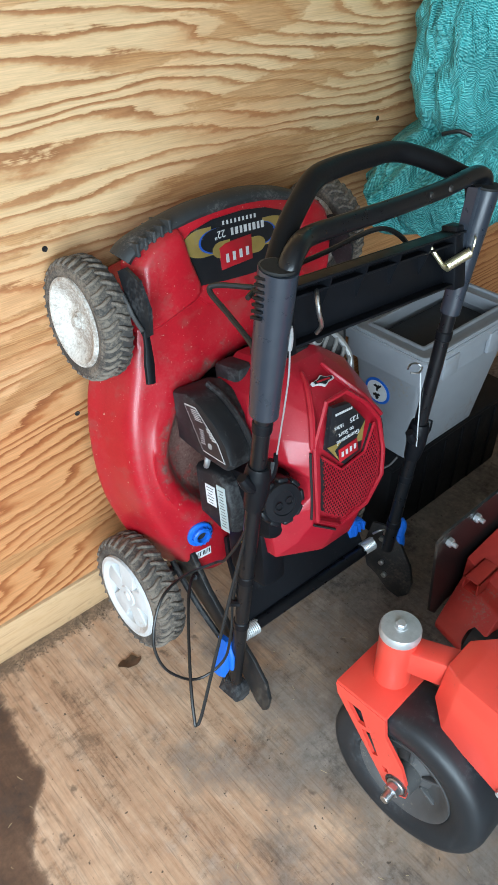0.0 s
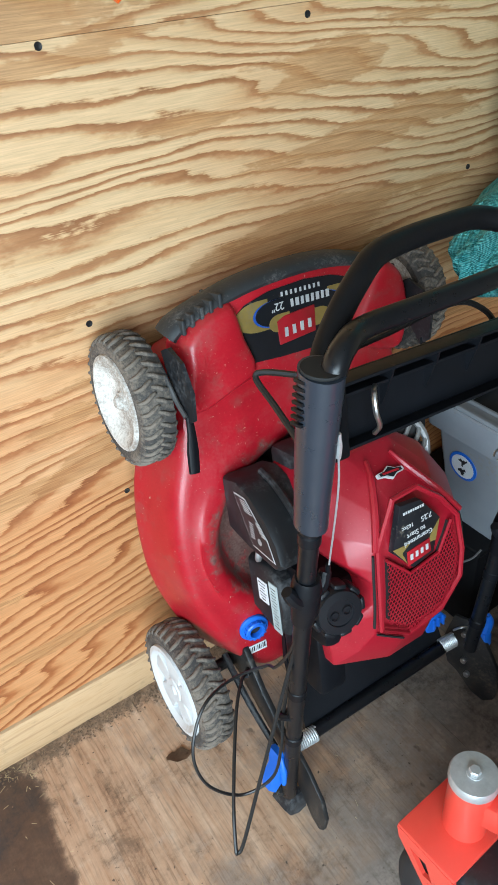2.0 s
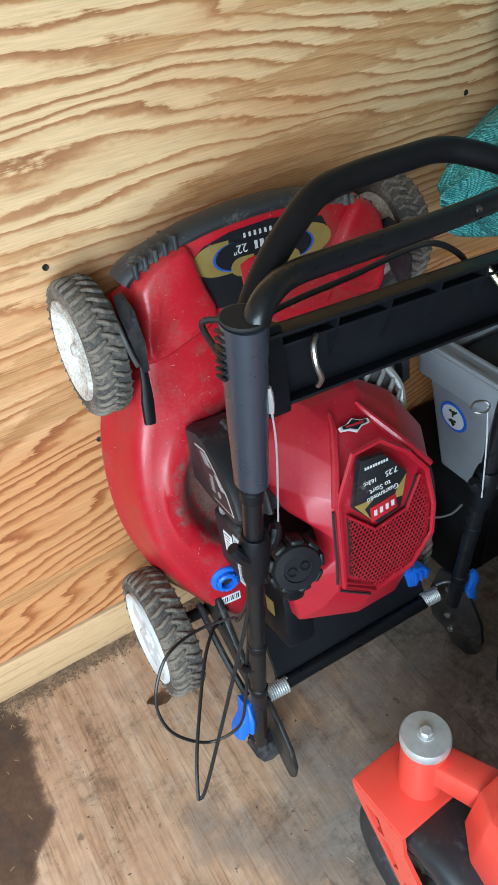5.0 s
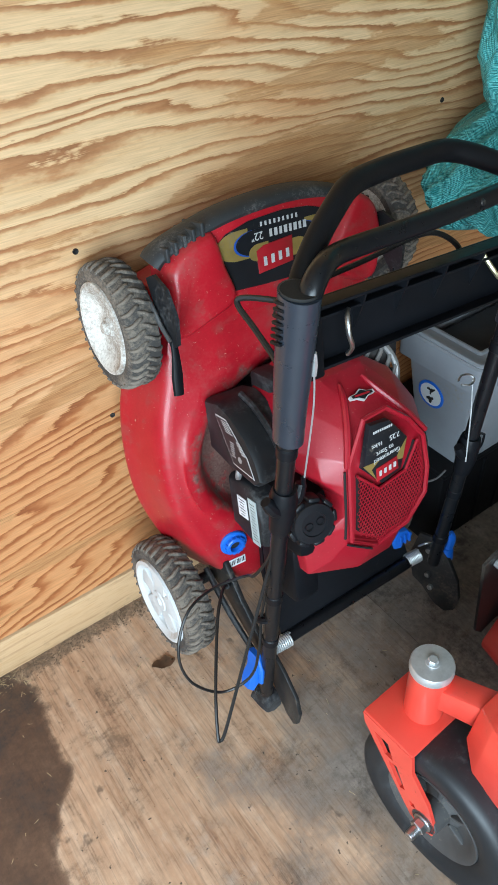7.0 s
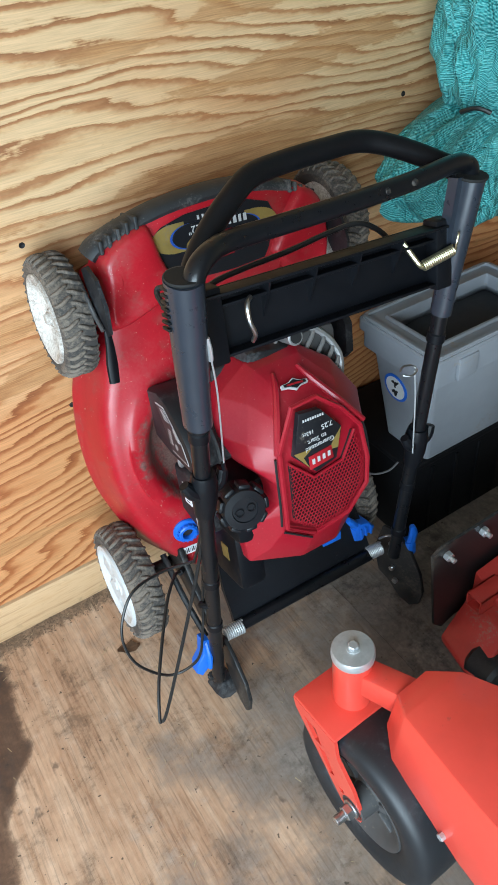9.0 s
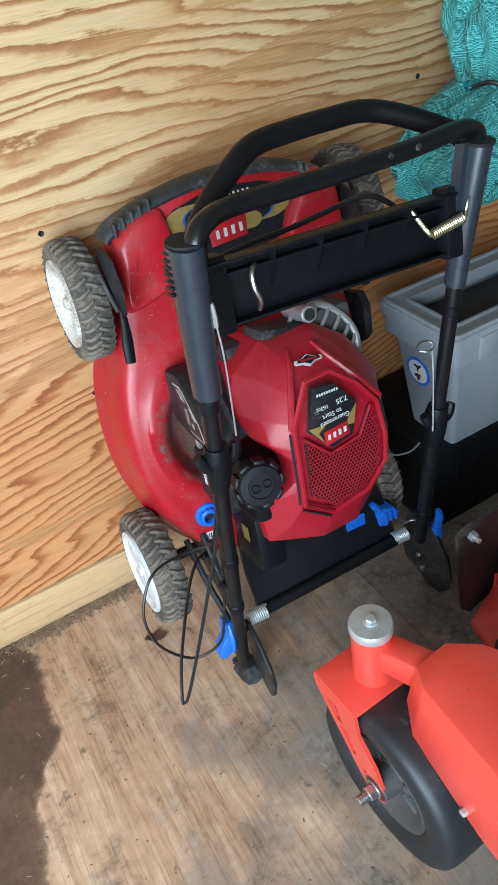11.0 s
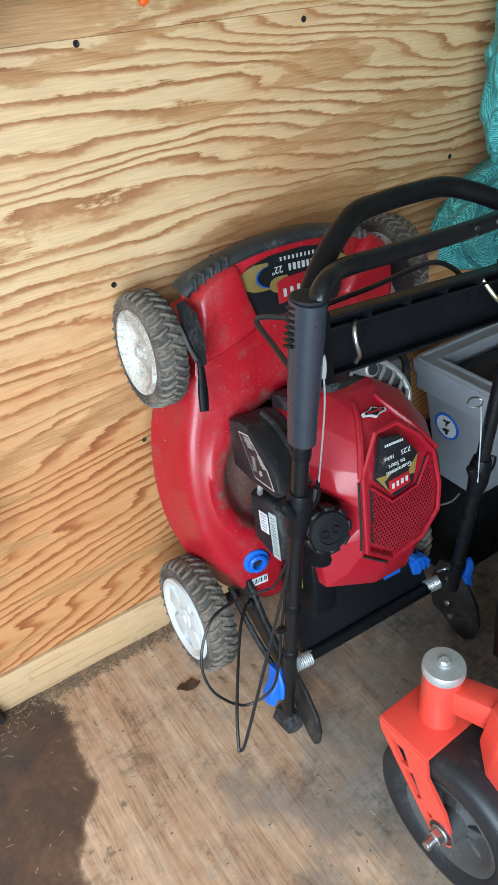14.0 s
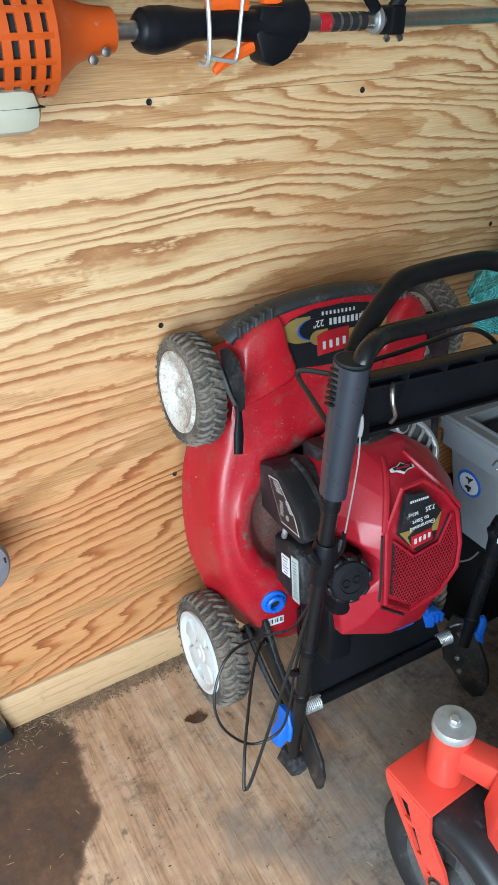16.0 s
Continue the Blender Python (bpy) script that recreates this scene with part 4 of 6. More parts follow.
# carburettor cover with stickers
CARB = [(0.246, 0.090), (0.250, 0.150), (0.236, 0.176), (0.190, 0.190), (0.140, 0.184), (0.132, 0.150), (0.150, 0.090)]
b = loft(fresh(), [[Vector((x, 0.19 + (y - 0.19) * g, 0.14 + (n - 0.14) * g)) for y, n in CARB] for x, g in ((-0.11, 1.0), (-0.170, 1.0), (-0.178, 0.94), (-0.181, 0.86))])
bmesh.ops.recalc_face_normals(b, faces=b.faces)
carb = part("carburettor_cover", b, "black_dusty", mower, "black side cover with white stickers")
b = box(fresh(), (-0.1815, 0.200, 0.132), (0.0015, 0.040, 0.026), bevel=0)
tag = part("white_sticker", b, "label_white", carb, "white printed sticker")
b = box(fresh(), (-0.1815, 0.184, 0.163), (0.0015, 0.090, 0.022), bevel=0)
tag2 = part("teal_sticker", b, "label_teal", carb, "pale teal printed sticker")
b = fresh()
for k in range(6):
    box(b, (-0.1825, 0.215 - k * 0.006, 0.132), (0.0005, 0.0011, 0.019 - 0.004 * (k % 3)), bevel=0)
for k in range(13):
    box(b, (-0.1825, 0.220 - k * 0.006, 0.163), (0.0005, 0.0010, 0.014 - 0.004 * (k % 2)), bevel=0)
part("sticker_print", b, "rim_grey", carb, "unreadable printed marks")
part("choke_link", sweep(fresh(), [(-0.178, 0.255, 0.125), (-0.184, 0.270, 0.138), (-0.178, 0.282, 0.135)], 0.0055, 8), "alu", carb)

# valve cover and muffler guard above the cover
b = box(fresh(), (-0.075, 0.398, 0.160), (0.098, 0.060, 0.07), pose(0, 0, 0, 0, 0, -8), bevel=0.012)
box(b, (-0.075, 0.392, 0.120), (0.075, 0.05, 0.07), bevel=0.012)
valve = part("valve_cover", b, "black_dusty", mower, "black valve cover with raised letters")
words("lettering", "OHV", 0.024, pose(0, 0, 0, 0, 0, -8) @ pose(-0.075, 0.400, 0.1956) @ FLIP, "black", valve, 0.0012)
b = box(fresh(), (0.072, 0.395, 0.13), (0.10, 0.085, 0.10), pose(0, 0, 0, 0, 0, 0), bevel=0.014)
muffler = part("muffler", b, "rim_grey", mower, "grey muffler behind a cast guard")
b = fresh()
EDGE = [(0.010, 0.438, 0.168), (0.058, 0.445, 0.172), (0.096, 0.420, 0.180), (0.116, 0.382, 0.190), (0.112, 0.345, 0.196)]
sweep(b, EDGE, 0.006, 8, 5)
sweep(b, [(x - 0.028, y - 0.028, n + 0.010) for x, y, n in EDGE], 0.005, 8, 5)
guard = part("muffler_guard", b, "alu", mower, "cast aluminium muffler guard with slots")
for x, y, n in glide(EDGE, 2):
    b = sweep(fresh(), [(x + 0.003, y + 0.004, n - 0.05), (x, y, n), (x - 0.030, y - 0.030, n + 0.011)], 0.0038, 8, 3)
    part("guard_bar", b, "alu", guard)
b = rod(fresh(), (0.022, 0.440, 0.14), (0.020, 0.446, 0.212), 0.014, 20, 0.002)
part("oil_filler", b, "alu", mower, "metal filler stub")
# black disc on the stub, painted as a shaded hole
part("filler_hole", rod(fresh(), (0.0202, 0.4458, 0.209), (0.020, 0.446, 0.2128), 0.010, 16), "soot", mower)

# ---- rear door, bar, feet ----
b = loft(fresh(), [[Vector((x, y, n)) for x in (-0.150 + max(0, y - 0.0) * 0.5, 0.180)] + [Vector((x, y - 0.004, n - 0.01)) for x in (0.180, -0.150 + max(0, y - 0.0) * 0.5)] for y, n in ((0.055, 0.080), (0.020, 0.105), (-0.03, 0.135), (-0.075, 0.155), (-0.10, 0.158), (-0.112, 0.145))])
bmesh.ops.recalc_face_normals(b, faces=b.faces)
door = part("rear_door", b, "door_black", mower, "scuffed black plastic rear discharge door")
b = rod(fresh(), (-0.150, -0.102, 0.163), (0.170, -0.088, 0.168), 0.0125, 18, 0.002)
part("hinge_bar", b, "tube", mower, "black tubular hinge bar")
for x0, x1, y in ((-0.176, -0.138, -0.101), (0.166, 0.200, -0.086)):
    b = coil(fresh(), (x0, y, 0.166), (x1, y, 0.168), 0.0130, 0.0020, 9)
    rod(b, (x0, y, 0.166), (x1, y, 0.166), 0.0095, 14)
    part("torsion_spring", b, "zinc", mower, "bright coiled torsion spring")
part("instruction_sticker", box(fresh(), (0.100, -0.030, 0.1385), (0.045, 0.032, 0.002), Matrix.Translation((0, 0, 0)), bevel=0), "blue", door, "blue instruction sticker")


def handle_x(side, y=0.0):
    return -0.2085 - 0.034 * (y + 0.19) if side < 0 else 0.203 + 0.012 * (y + 0.04)


def handle_n(y):
    """Height of the handle tube; the two sides stand a little apart."""
    return (0.172 + 0.286 * (y + 0.19)) if s < 0 else (0.216 + 0.236 * (y + 0.04))


for s in (-1, 1):
    hx = handle_x(s)
    fx = -0.180 if s < 0 else 0.238
    if s < 0:
        FIN = [(-0.112, 0.150), (-0.106, 0.172), (-0.135, 0.204), (-0.175, 0.234), (-0.212, 0.240), (-0.246, 0.229), (-0.257, 0.216), (-0.245, 0.196), (-0.200, 0.166), (-0.150, 0.146)]
    else:
        FIN = [(-0.050, 0.150), (-0.052, 0.180), (-0.095, 0.212), (-0.145, 0.232), (-0.190, 0.236), (-0.225, 0.226), (-0.238, 0.206), (-0.226, 0.182), (-0.188, 0.154), (-0.172, 0.134), (-0.115, 0.126)]
    lean = 0.0 if s < 0 else 0.30
    b = loft(fresh(), [[Vector((fx + t + lean * (n - 0.19), y, n)) for y, n in FIN] for t in (-0.004, 0.004)])
    bmesh.ops.recalc_face_normals(b, faces=b.faces)
    bmesh.ops.bevel(b, geom=list(b.edges), offset=0.0016, segments=2, affect="EDGES", profile=0.5)
    bracket = part("foot_bracket", b, "dark_metal", mower, "black steel blade bracket ending in a foot")
    if s < 0:
        pad = [(-0.216, -0.240), (-0.207, -0.258), (-0.190, -0.264), (-0.172, -0.258), (-0.168, -0.236), (-0.178, -0.216), (-0.200, -0.216)]
        part("foot_pad", prism(fresh(), pad[::-1], 0.122, 0.166, bevel=0.006), "black_dusty", bracket, "black plastic foot pad")
        arm = [(0.050, 0.000), (0.045, 0.060), (-0.020, 0.100), (-0.085, 0.158), (-0.125, 0.172), (-0.128, 0.148), (-0.090, 0.100), (-0.040, 0.040), (-0.010, -0.010)]
        b = loft(fresh(), [[Vector((x, y, n)) for y, n in arm] for x in (-0.196, -0.184)])
        bmesh.ops.recalc_face_normals(b, faces=b.faces)
        bmesh.ops.bevel(b, geom=list(b.edges), offset=0.003, segments=2, affect="EDGES", profile=0.5)
        part("link_arm", b, "dark_metal", bracket, "black steel link plate")
        b = sweep(fresh(), [(-0.215, 0.020, 0.020), (-0.212, -0.050, 0.080), (-0.205, -0.110, 0.140)], 0.006, 8, 4)
        part("link_rod", b, "black_dusty", bracket)
        b = rod(fresh(), (-0.206, -0.183, 0.170), (-0.224, -0.183, 0.164), 0.0085, 6, 0.001)
        rod(b, (-0.222, -0.183, 0.1645), (-0.227, -0.183, 0.1630), 0.0050, 10, 0.001)
        part("bolt", b, "dark_metal", bracket)
    else:
        for y, n in ((-0.085, 0.172), (-0.150, 0.170), (-0.182, 0.176)):
            b = rod(fresh(), (fx - 0.003 + lean * (n - 0.19), y, n), (fx - 0.012 + lean * (n - 0.19), y, n + 0.002), 0.0062, 8, 0.001)
            part("bolt", b, "steel", bracket, "small bright bolt")
        b = sweep(fresh(), [(0.190, -0.052, 0.178), (0.196, -0.040, 0.192), (0.207, -0.044, 0.196), (0.212, -0.058, 0.190)], 0.0024, 8, 5)
        part("spring_leg", b, "steel", bracket, "bent spring wire end")
    # lower tube
    hx = handle_x(s, -0.185 if s < 0 else -0.085)
    low = -0.190 if s < 0 else -0.085
    b = rod(fresh(), (hx, low, handle_n(low)), (handle_x(s, 0.50), 0.50, handle_n(0.50)), 0.0125, 18, 0.002)
    lower = part("lower_handle", b, "tube", mower, "black lower handle tube")
    for y, r in ((-0.02, 0.0145), (0.10, 0.0140), (0.41, 0.0145)):
        b = rod(fresh(), (handle_x(s, y), y, handle_n(y)), (handle_x(s, y + 0.018), y + 0.018, handle_n(y + 0.018)), r, 16, 0.002)
        part("clip", b, "black", lower)
    # knuckle
    ky = 0.300 if s < 0 else 0.190
    hx = handle_x(s, ky)
    b = sweep(fresh(), [(hx, ky - 0.03, handle_n(ky - 0.03)), (hx, ky, handle_n(ky) + 0.002), (hx, ky + 0.03, handle_n(ky + 0.03)), (hx, ky + 0.05, handle_n(ky + 0.05))], [0.0150, 0.0185, 0.0205, 0.0165], 14)
    sweep(b, [(hx - 0.004, ky + 0.012, handle_n(ky) + 0.006), (hx - 0.020, ky + 0.024, handle_n(ky) + 0.010), (hx - 0.030, ky + 0.040, handle_n(ky) + 0.010)], [0.013, 0.011, 0.008], 10)
    sweep(b, [(hx + 0.004, ky + 0.012, handle_n(ky)), (hx + 0.026, ky + 0.02, handle_n(ky) + 0.004), (hx + 0.034, ky + 0.04, handle_n(ky) + 0.006)], [0.012, 0.010, 0.008], 10)
    part("knuckle", b, "black", lower, "black plastic handle knuckle")
    # blue lock
    if s < 0:
        wing = [(-0.224, -0.064), (-0.212, -0.067), (-0.208, -0.100), (-0.196, -0.118), (-0.202, -0.134), (-0.222, -0.131), (-0.238, -0.143), (-0.247, -0.133), (-0.243, -0.112), (-0.229, -0.095)]
        wing = [(x - 0.008, y) for x, y in wing]
        b = prism(fresh(), wing[::-1], 0.170, 0.194, bevel=0.005)
        sweep(b, [(-0.226, -0.070, 0.190), (-0.227, -0.100, 0.198), (-0.230, -0.128, 0.198)], [0.004, 0.006, 0.004], 8, 4)
        part("handle_lock", b, "blue", mower, "blue plastic winged handle lock")
    else:
        b = box(fresh(), (0.250, -0.090, 0.196), (0.022, 0.034, 0.030), bevel=0.007)
        sweep(b, [(0.252, -0.080, 0.200), (0.256, -0.052, 0.206), (0.252, -0.034, 0.206)], [0.011, 0.010, 0.006], 8, 4, 0.8)
        part("handle_lock", b, "blue", mower, "blue plastic winged handle lock")
    # sleeve with its comb of ridges
    y0, y1 = (0.440, 0.645) if s < 0 else (0.460, 0.662)
    hx = handle_x(s, y0)
    x1 = hx - 0.012 if s < 0 else hx + 0.008
    pts = [(hx, y0, handle_n(y0)), (hx + (x1 - hx) * 0.3, y0 + 0.06, handle_n(y0 + 0.06)), (hx + (x1 - hx) * 0.7, y1 - 0.06, handle_n(y1 - 0.06) + 0.002), (x1, y1, handle_n(y1) + 0.004)]
    b = sweep(fresh(), pts, [r * (1.0 if s < 0 else 0.80) for r in (0.019, 0.0195, 0.021, 0.022, 0.0225)], 22, 6, 1.15)
    sleeve = part("handle_sleeve", b, "sleeve", mower, "slate grey plastic handle sleeve", sharp=0.9)
    for k in range(7):
        y = y1 - 0.008 - k * 0.0082
        part("ridge", box(fresh(), (x1 + (-0.0205 if s < 0 else 0.016), y, handle_n(y) - 0.002), (0.0045, 0.004, 0.018), bevel=0.001), "black", sleeve)
    b = lathe(fresh(), [(0.016, 0.0), (0.021, 0.0), (0.022, 0.002), (0.0215, 0.004)], Matrix.Translation((x1, y1 - 0.001, handle_n(y1) + 0.004)) @ Vector((0, 1, 0.26)).to_track_quat("Z", "Y").to_matrix().to_4x4(), 22)
    # the dark of the open sleeve end, put in as black
    part("sleeve_mouth", b, "soot", sleeve)
    if s > 0:
        b = loft(fresh(), [[Vector((x1 - 0.028 + 0.010 * t, y, handle_n(y) - 0.012 + w)) for t, w in ((0, 0), (1, 0), (1, 0.018), (0, 0.018))] for y in (0.53, 0.60, 0.665)])
        part("sleeve_channel", b, "sleeve", sleeve)

# ---- upper handle: bail bar in front, grip behind ----
b = sweep(fresh(), [(-0.236, 0.620, 0.415), (-0.232, 0.645, 0.422), (-0.214, 0.660, 0.416), (-0.175, 0.666, 0.398), (-0.10, 0.668, 0.394), (0.0, 0.671, 0.392), (0.10, 0.676, 0.388), (0.180, 0.683, 0.382), (0.208, 0.680, 0.378), (0.221, 0.665, 0.376), (0.222, 0.60, 0.364)], 0.0125, 16, 6, 1.15)
bail = part("bail_bar", b, "tube", mower, "worn black control bail bar")
for x in (-0.09, 0.055, 0.10):
    part("rivet", lathe(fresh(), [(0.001, 0.0035), (0.0035, 0.003), (0.005, 0.0)], pose(x, 0.673 + 0.05 * x, 0.4025), 10), "dark_metal", bail)
b = sweep(fresh(), [(-0.222, 0.612, 0.386), (-0.213, 0.641, 0.380), (-0.180, 0.673, 0.366), (-0.136, 0.702, 0.350), (-0.096, 0.719, 0.335), (-0.04, 0.724, 0.322), (0.03, 0.727, 0.316), (0.085, 0.727, 0.314), (0.130, 0.714, 0.328), (0.184, 0.687, 0.350), (0.212, 0.666, 0.364), (0.220, 0.63, 0.362)], 0.0145, 18, 6)
part("grip_bar", b, "foam", mower, "black foam covered handlebar grip")

# ribbed panel between the sleeves
b = box(fresh(), (-0.004, 0.560, 0.342), (0.410, 0.085, 0.006), Matrix.Translation((0, 0, 0)), bevel=0.002)
for y, d in ((0.600, 0.030), (0.583, 0.020), (0.519, 0.022)):
    box(b, (-0.004, y, 0.342 + d / 2), (0.410, 0.004, d), bevel=0.001)
for k in range(6):
    prism(b, [(0.548, 0.345), (0.602, 0.345), (0.602, 0.371), (0.588, 0.366)], -0.18 + k * 0.072 - 0.0015, -0.18 + k * 0.072 + 0.0015, Matrix(((0, 0, 1, 0), (1, 0, 0, 0), (0, 1, 0, 0), (0, 0, 0, 1))))
panel = part("cross_panel", b, "black", mower, "black ribbed plastic cross panel")
for x in (-0.19, 0.186):
    part("panel_end", box(fresh(), (x, 0.56, 0.352), (0.03, 0.10, 0.03), bevel=0.004), "black", panel)

# springs and wires at the panel
b = coil(fresh(), (0.142, 0.555, 0.369), (0.193, 0.567, 0.376), 0.0070, 0.0014, 16)
sweep(b, [(0.144, 0.553, 0.369), (0.136, 0.558, 0.369), (0.126, 0.578, 0.360), (0.119, 0.598, 0.348)], 0.0036, 8)
sweep(b, [(0.193, 0.567, 0.380), (0.190, 0.578, 0.385), (0.193, 0.590, 0.386), (0.197, 0.592, 0.382)], 0.0016, 6)
part("bail_spring", b, "yellow_zinc", mower, "pale zinc extension spring with a hook")
b = sweep(fresh(), [(-0.140, 0.588, 0.372), (-0.152, 0.584, 0.384), (-0.154, 0.565, 0.388), (-0.146, 0.545, 0.384), (-0.144, 0.532, 0.372)], 0.0032, 8)
part("wire_hook", b, "steel", mower, "bent steel wire hook")


def wires(name, points, radius, material, label, segs=7):
    return part(name, sweep(fresh(), [INTO @ Vector(p) for p in points], radius, segs, 8), material, mower, label)


wires("control_rod", [(0.231, -0.482, 0.850), (0.238, -0.474, 0.78), (0.246, -0.447, 0.628)], 0.0013, "zinc", "thin pale control cable")
wires("control_rod", [(0.636, -0.412, 0.608), (0.627, -0.428, 0.55), (0.612, -0.447, 0.462)], 0.0014, "zinc", "thin pale control cable")
wires("cable_eye", [(0.229, -0.484, 0.872), (0.231, -0.484, 0.855), (0.232, -0.481, 0.838)], 0.0032, "zinc", "metal cable end")
wires("cable_eye", [(0.244, -0.449, 0.645), (0.246, -0.447, 0.628)], 0.0035, "black", "cable end")
wires("cable_eye", [(0.612, -0.402, 0.610), (0.622, -0.399, 0.615), (0.637, -0.404, 0.613), (0.640, -0.412, 0.607), (0.626, -0.416, 0.604), (0.613, -0.408, 0.606)], 0.0018, "steel", "bent wire eye")
wires("control_cable", [(0.205, -0.440, 0.56), (0.196, -0.430, 0.497), (0.200, -0.380, 0.400), (0.212, -0.335, 0.345), (0.159, -0.318, 0.338), (0.098, -0.338, 0.352), (0.062, -0.355, 0.316), (0.050, -0.370, 0.270), (0.062, -0.388, 0.222), (0.107, -0.402, 0.172), (0.155, -0.420, 0.200), (0.175, -0.420, 0.268), (0.190, -0.408, 0.322), (0.198, -0.425, 0.45), (0.203, -0.440, 0.55)], 0.0026, "cable", "thin black control cable looping down")
wires("control_cable", [(0.203, -0.438, 0.53), (0.180, -0.432, 0.43), (0.110, -0.452, 0.27), (0.064, -0.470, 0.185), (0.052, -0.471, 0.172), (0.052, -0.466, 0.180), (0.082, -0.420, 0.22), (0.150, -0.330, 0.262), (0.190, -0.288, 0.272), (0.206, -0.276, 0.263), (0.214, -0.266, 0.250)], 0.0030, "cable", "black control cable bent to a point")
wires("cable_ferrule", [(0.206, -0.277, 0.262), (0.222, -0.262, 0.250)], 0.006, "black", "black cable ferrule")
wires("cable_guide", [(0.186, -0.405, 0.318), (0.186, -0.415, 0.328), (0.196, -0.425, 0.330), (0.206, -0.420, 0.324), (0.200, -0.405, 0.318), (0.188, -0.402, 0.316)], 0.0055, "black", "black cable guide ring")
wires("pull_cord", [(0.330, -0.395, 0.852), (0.290, -0.340, 0.852), (0.262, -0.302, 0.850), (0.253, -0.300, 0.842), (0.250, -0.340, 0.826), (0.244, -0.386, 0.811), (0.240, -0.410, 0.80)], 0.0042, "cable", "black cable sheath")
wires("pull_cord", [(0.270, -0.360, 0.850), (0.320, -0.340, 0.852), (0.368, -0.333, 0.852), (0.450, -0.330, 0.852), (0.520, -0.336, 0.861), (0.555, -0.350, 0.868), (0.580, -0.362, 0.858), (0.600, -0.372, 0.835), (0.606, -0.372, 0.80)], 0.0042, "cable", "black cable sheath")
wires("starter_wire", [(0.540, -0.36, 0.42), (0.575, -0.38, 0.385), (0.605, -0.395, 0.385), (0.625, -0.40, 0.40)], 0.002, "rim_grey", "thin grey wire")
LOCK = [(0.150, -0.030), (0.166, -0.020), (0.188, -0.024), (0.202, -0.040), (0.196, -0.052), (0.176, -0.050), (0.166, -0.062), (0.150, -0.056)]
b = prism(fresh(), LOCK, 0.118, 0.152, bevel=0.006)
for k in range(3):
    box(b, (0.164 + k * 0.012, -0.040, 0.153), (0.004, 0.022, 0.006), bevel=0.001)
sweep(b, [(0.160, -0.026, 0.140), (0.146, -0.008, 0.146), (0.138, 0.002, 0.146)], [0.008, 0.008, 0.006], 8)
part("side_lock", b, "blue", mower, "ribbed blue plastic side lock")

# ---- riding mower: front caster, arm and deck edge ----
rider = thing("riding_mower", pose(0.303, -0.668, 0), "orange-red riding mower with a front caster wheel", "riding mower")
YAW = pose(0, 0, 0, 0, 0, 3)          # the caster trails a little askew
AX = YAW @ Vector((-0.010, -0.084, 0.146))  # axle
OUTW = Matrix.Translation(AX) @ YAW @ pose(0, 0, 0, 0, -90, 0)

b = lathe(fresh(), [(0.080, -0.034), (0.090, -0.046), (0.108, -0.052), (0.126, -0.053), (0.136, -0.050), (0.142, -0.044), (0.1450, -0.034), (0.1457, -0.015), (0.146, 0.0), (0.1457, 0.015), (0.1450, 0.034), (0.142, 0.044), (0.136, 0.050), (0.126, 0.053), (0.108, 0.052), (0.090, 0.046), (0.080, 0.034), (0.074, 0.0)], OUTW, 56, closed=True)
caster = part("caster_wheel", b, "caster_rubber", rider, "smooth black rubber caster tyre", sharp=1.0)
b = lathe(fresh(), [(0.022, 0.062), (0.024, 0.060), (0.026, 0.030), (0.040, 0.022), (0.058, 0.026), (0.070, 0.036), (0.080, 0.044), (0.086, 0.046), (0.088, 0.038), (0.078, 0.0), (0.088, -0.038), (0.086, -0.046), (0.070, -0.036), (0.040, -0.022), (0.026, -0.030), (0.022, -0.062)], OUTW, 40)
for k in range(6):
    box(b, (0.046, 0, 0.026), (0.034, 0.006, 0.012), OUTW @ pose(0, 0, 0, 0, 0, 60 * k), bevel=0.002)
part("rim", b, "rim_grey", caster, "dark grey ribbed wheel rim")

# fork: two legs with cut-outs and a folded top plate
LEG = [(0.055, 0.284), (0.050, 0.262), (-0.060, 0.128), (-0.084, 0.118), (-0.104, 0.130), (-0.106, 0.150), (-0.085, 0.200), (-0.048, 0.245), (-0.042, 0.284)]
TO_SIDE = Matrix(((0, 0, 1, 0), (1, 0, 0, 0), (0, 1, 0, 0), (0, 0, 0, 1)))


def leg_mesh(x):
    """A leg plate with two wedge-shaped holes, as a ring of bars round them."""
    bm = fresh()
    holes = [[(0.030, 0.262), (0.002, 0.262), (-0.012, 0.230), (0.004, 0.228)], [(-0.004, 0.219), (-0.020, 0.224), (-0.042, 0.182), (-0.032, 0.176)], [(-0.052, 0.166), (-0.062, 0.168), (-0.066, 0.160), (-0.058, 0.156)]]
    outline = [Vector((p[0], p[1])) for p in LEG]
    edges = []
    for loop in [outline] + [[Vector(p) for p in h] for h in holes]:
        vs = [bm.verts.new(YAW @ Vector((x, p.x, p.y))) for p in loop]
        edges += [bm.edges.new((vs[i], vs[(i + 1) % len(vs)])) for i in range(len(vs))]
    bmesh.ops.triangle_fill(bm, use_beauty=True, edges=edges)
    made = bmesh.ops.extrude_face_region(bm, geom=list(bm.faces))["geom"]
    shift = YAW @ Vector((0.006 if x > 0 else -0.006, 0, 0))
    bmesh.ops.translate(bm, vec=shift, verts=[g for g in made if isinstance(g, bmesh.types.BMVert)])
    bmesh.ops.recalc_face_normals(bm, faces=bm.faces)
    return bm


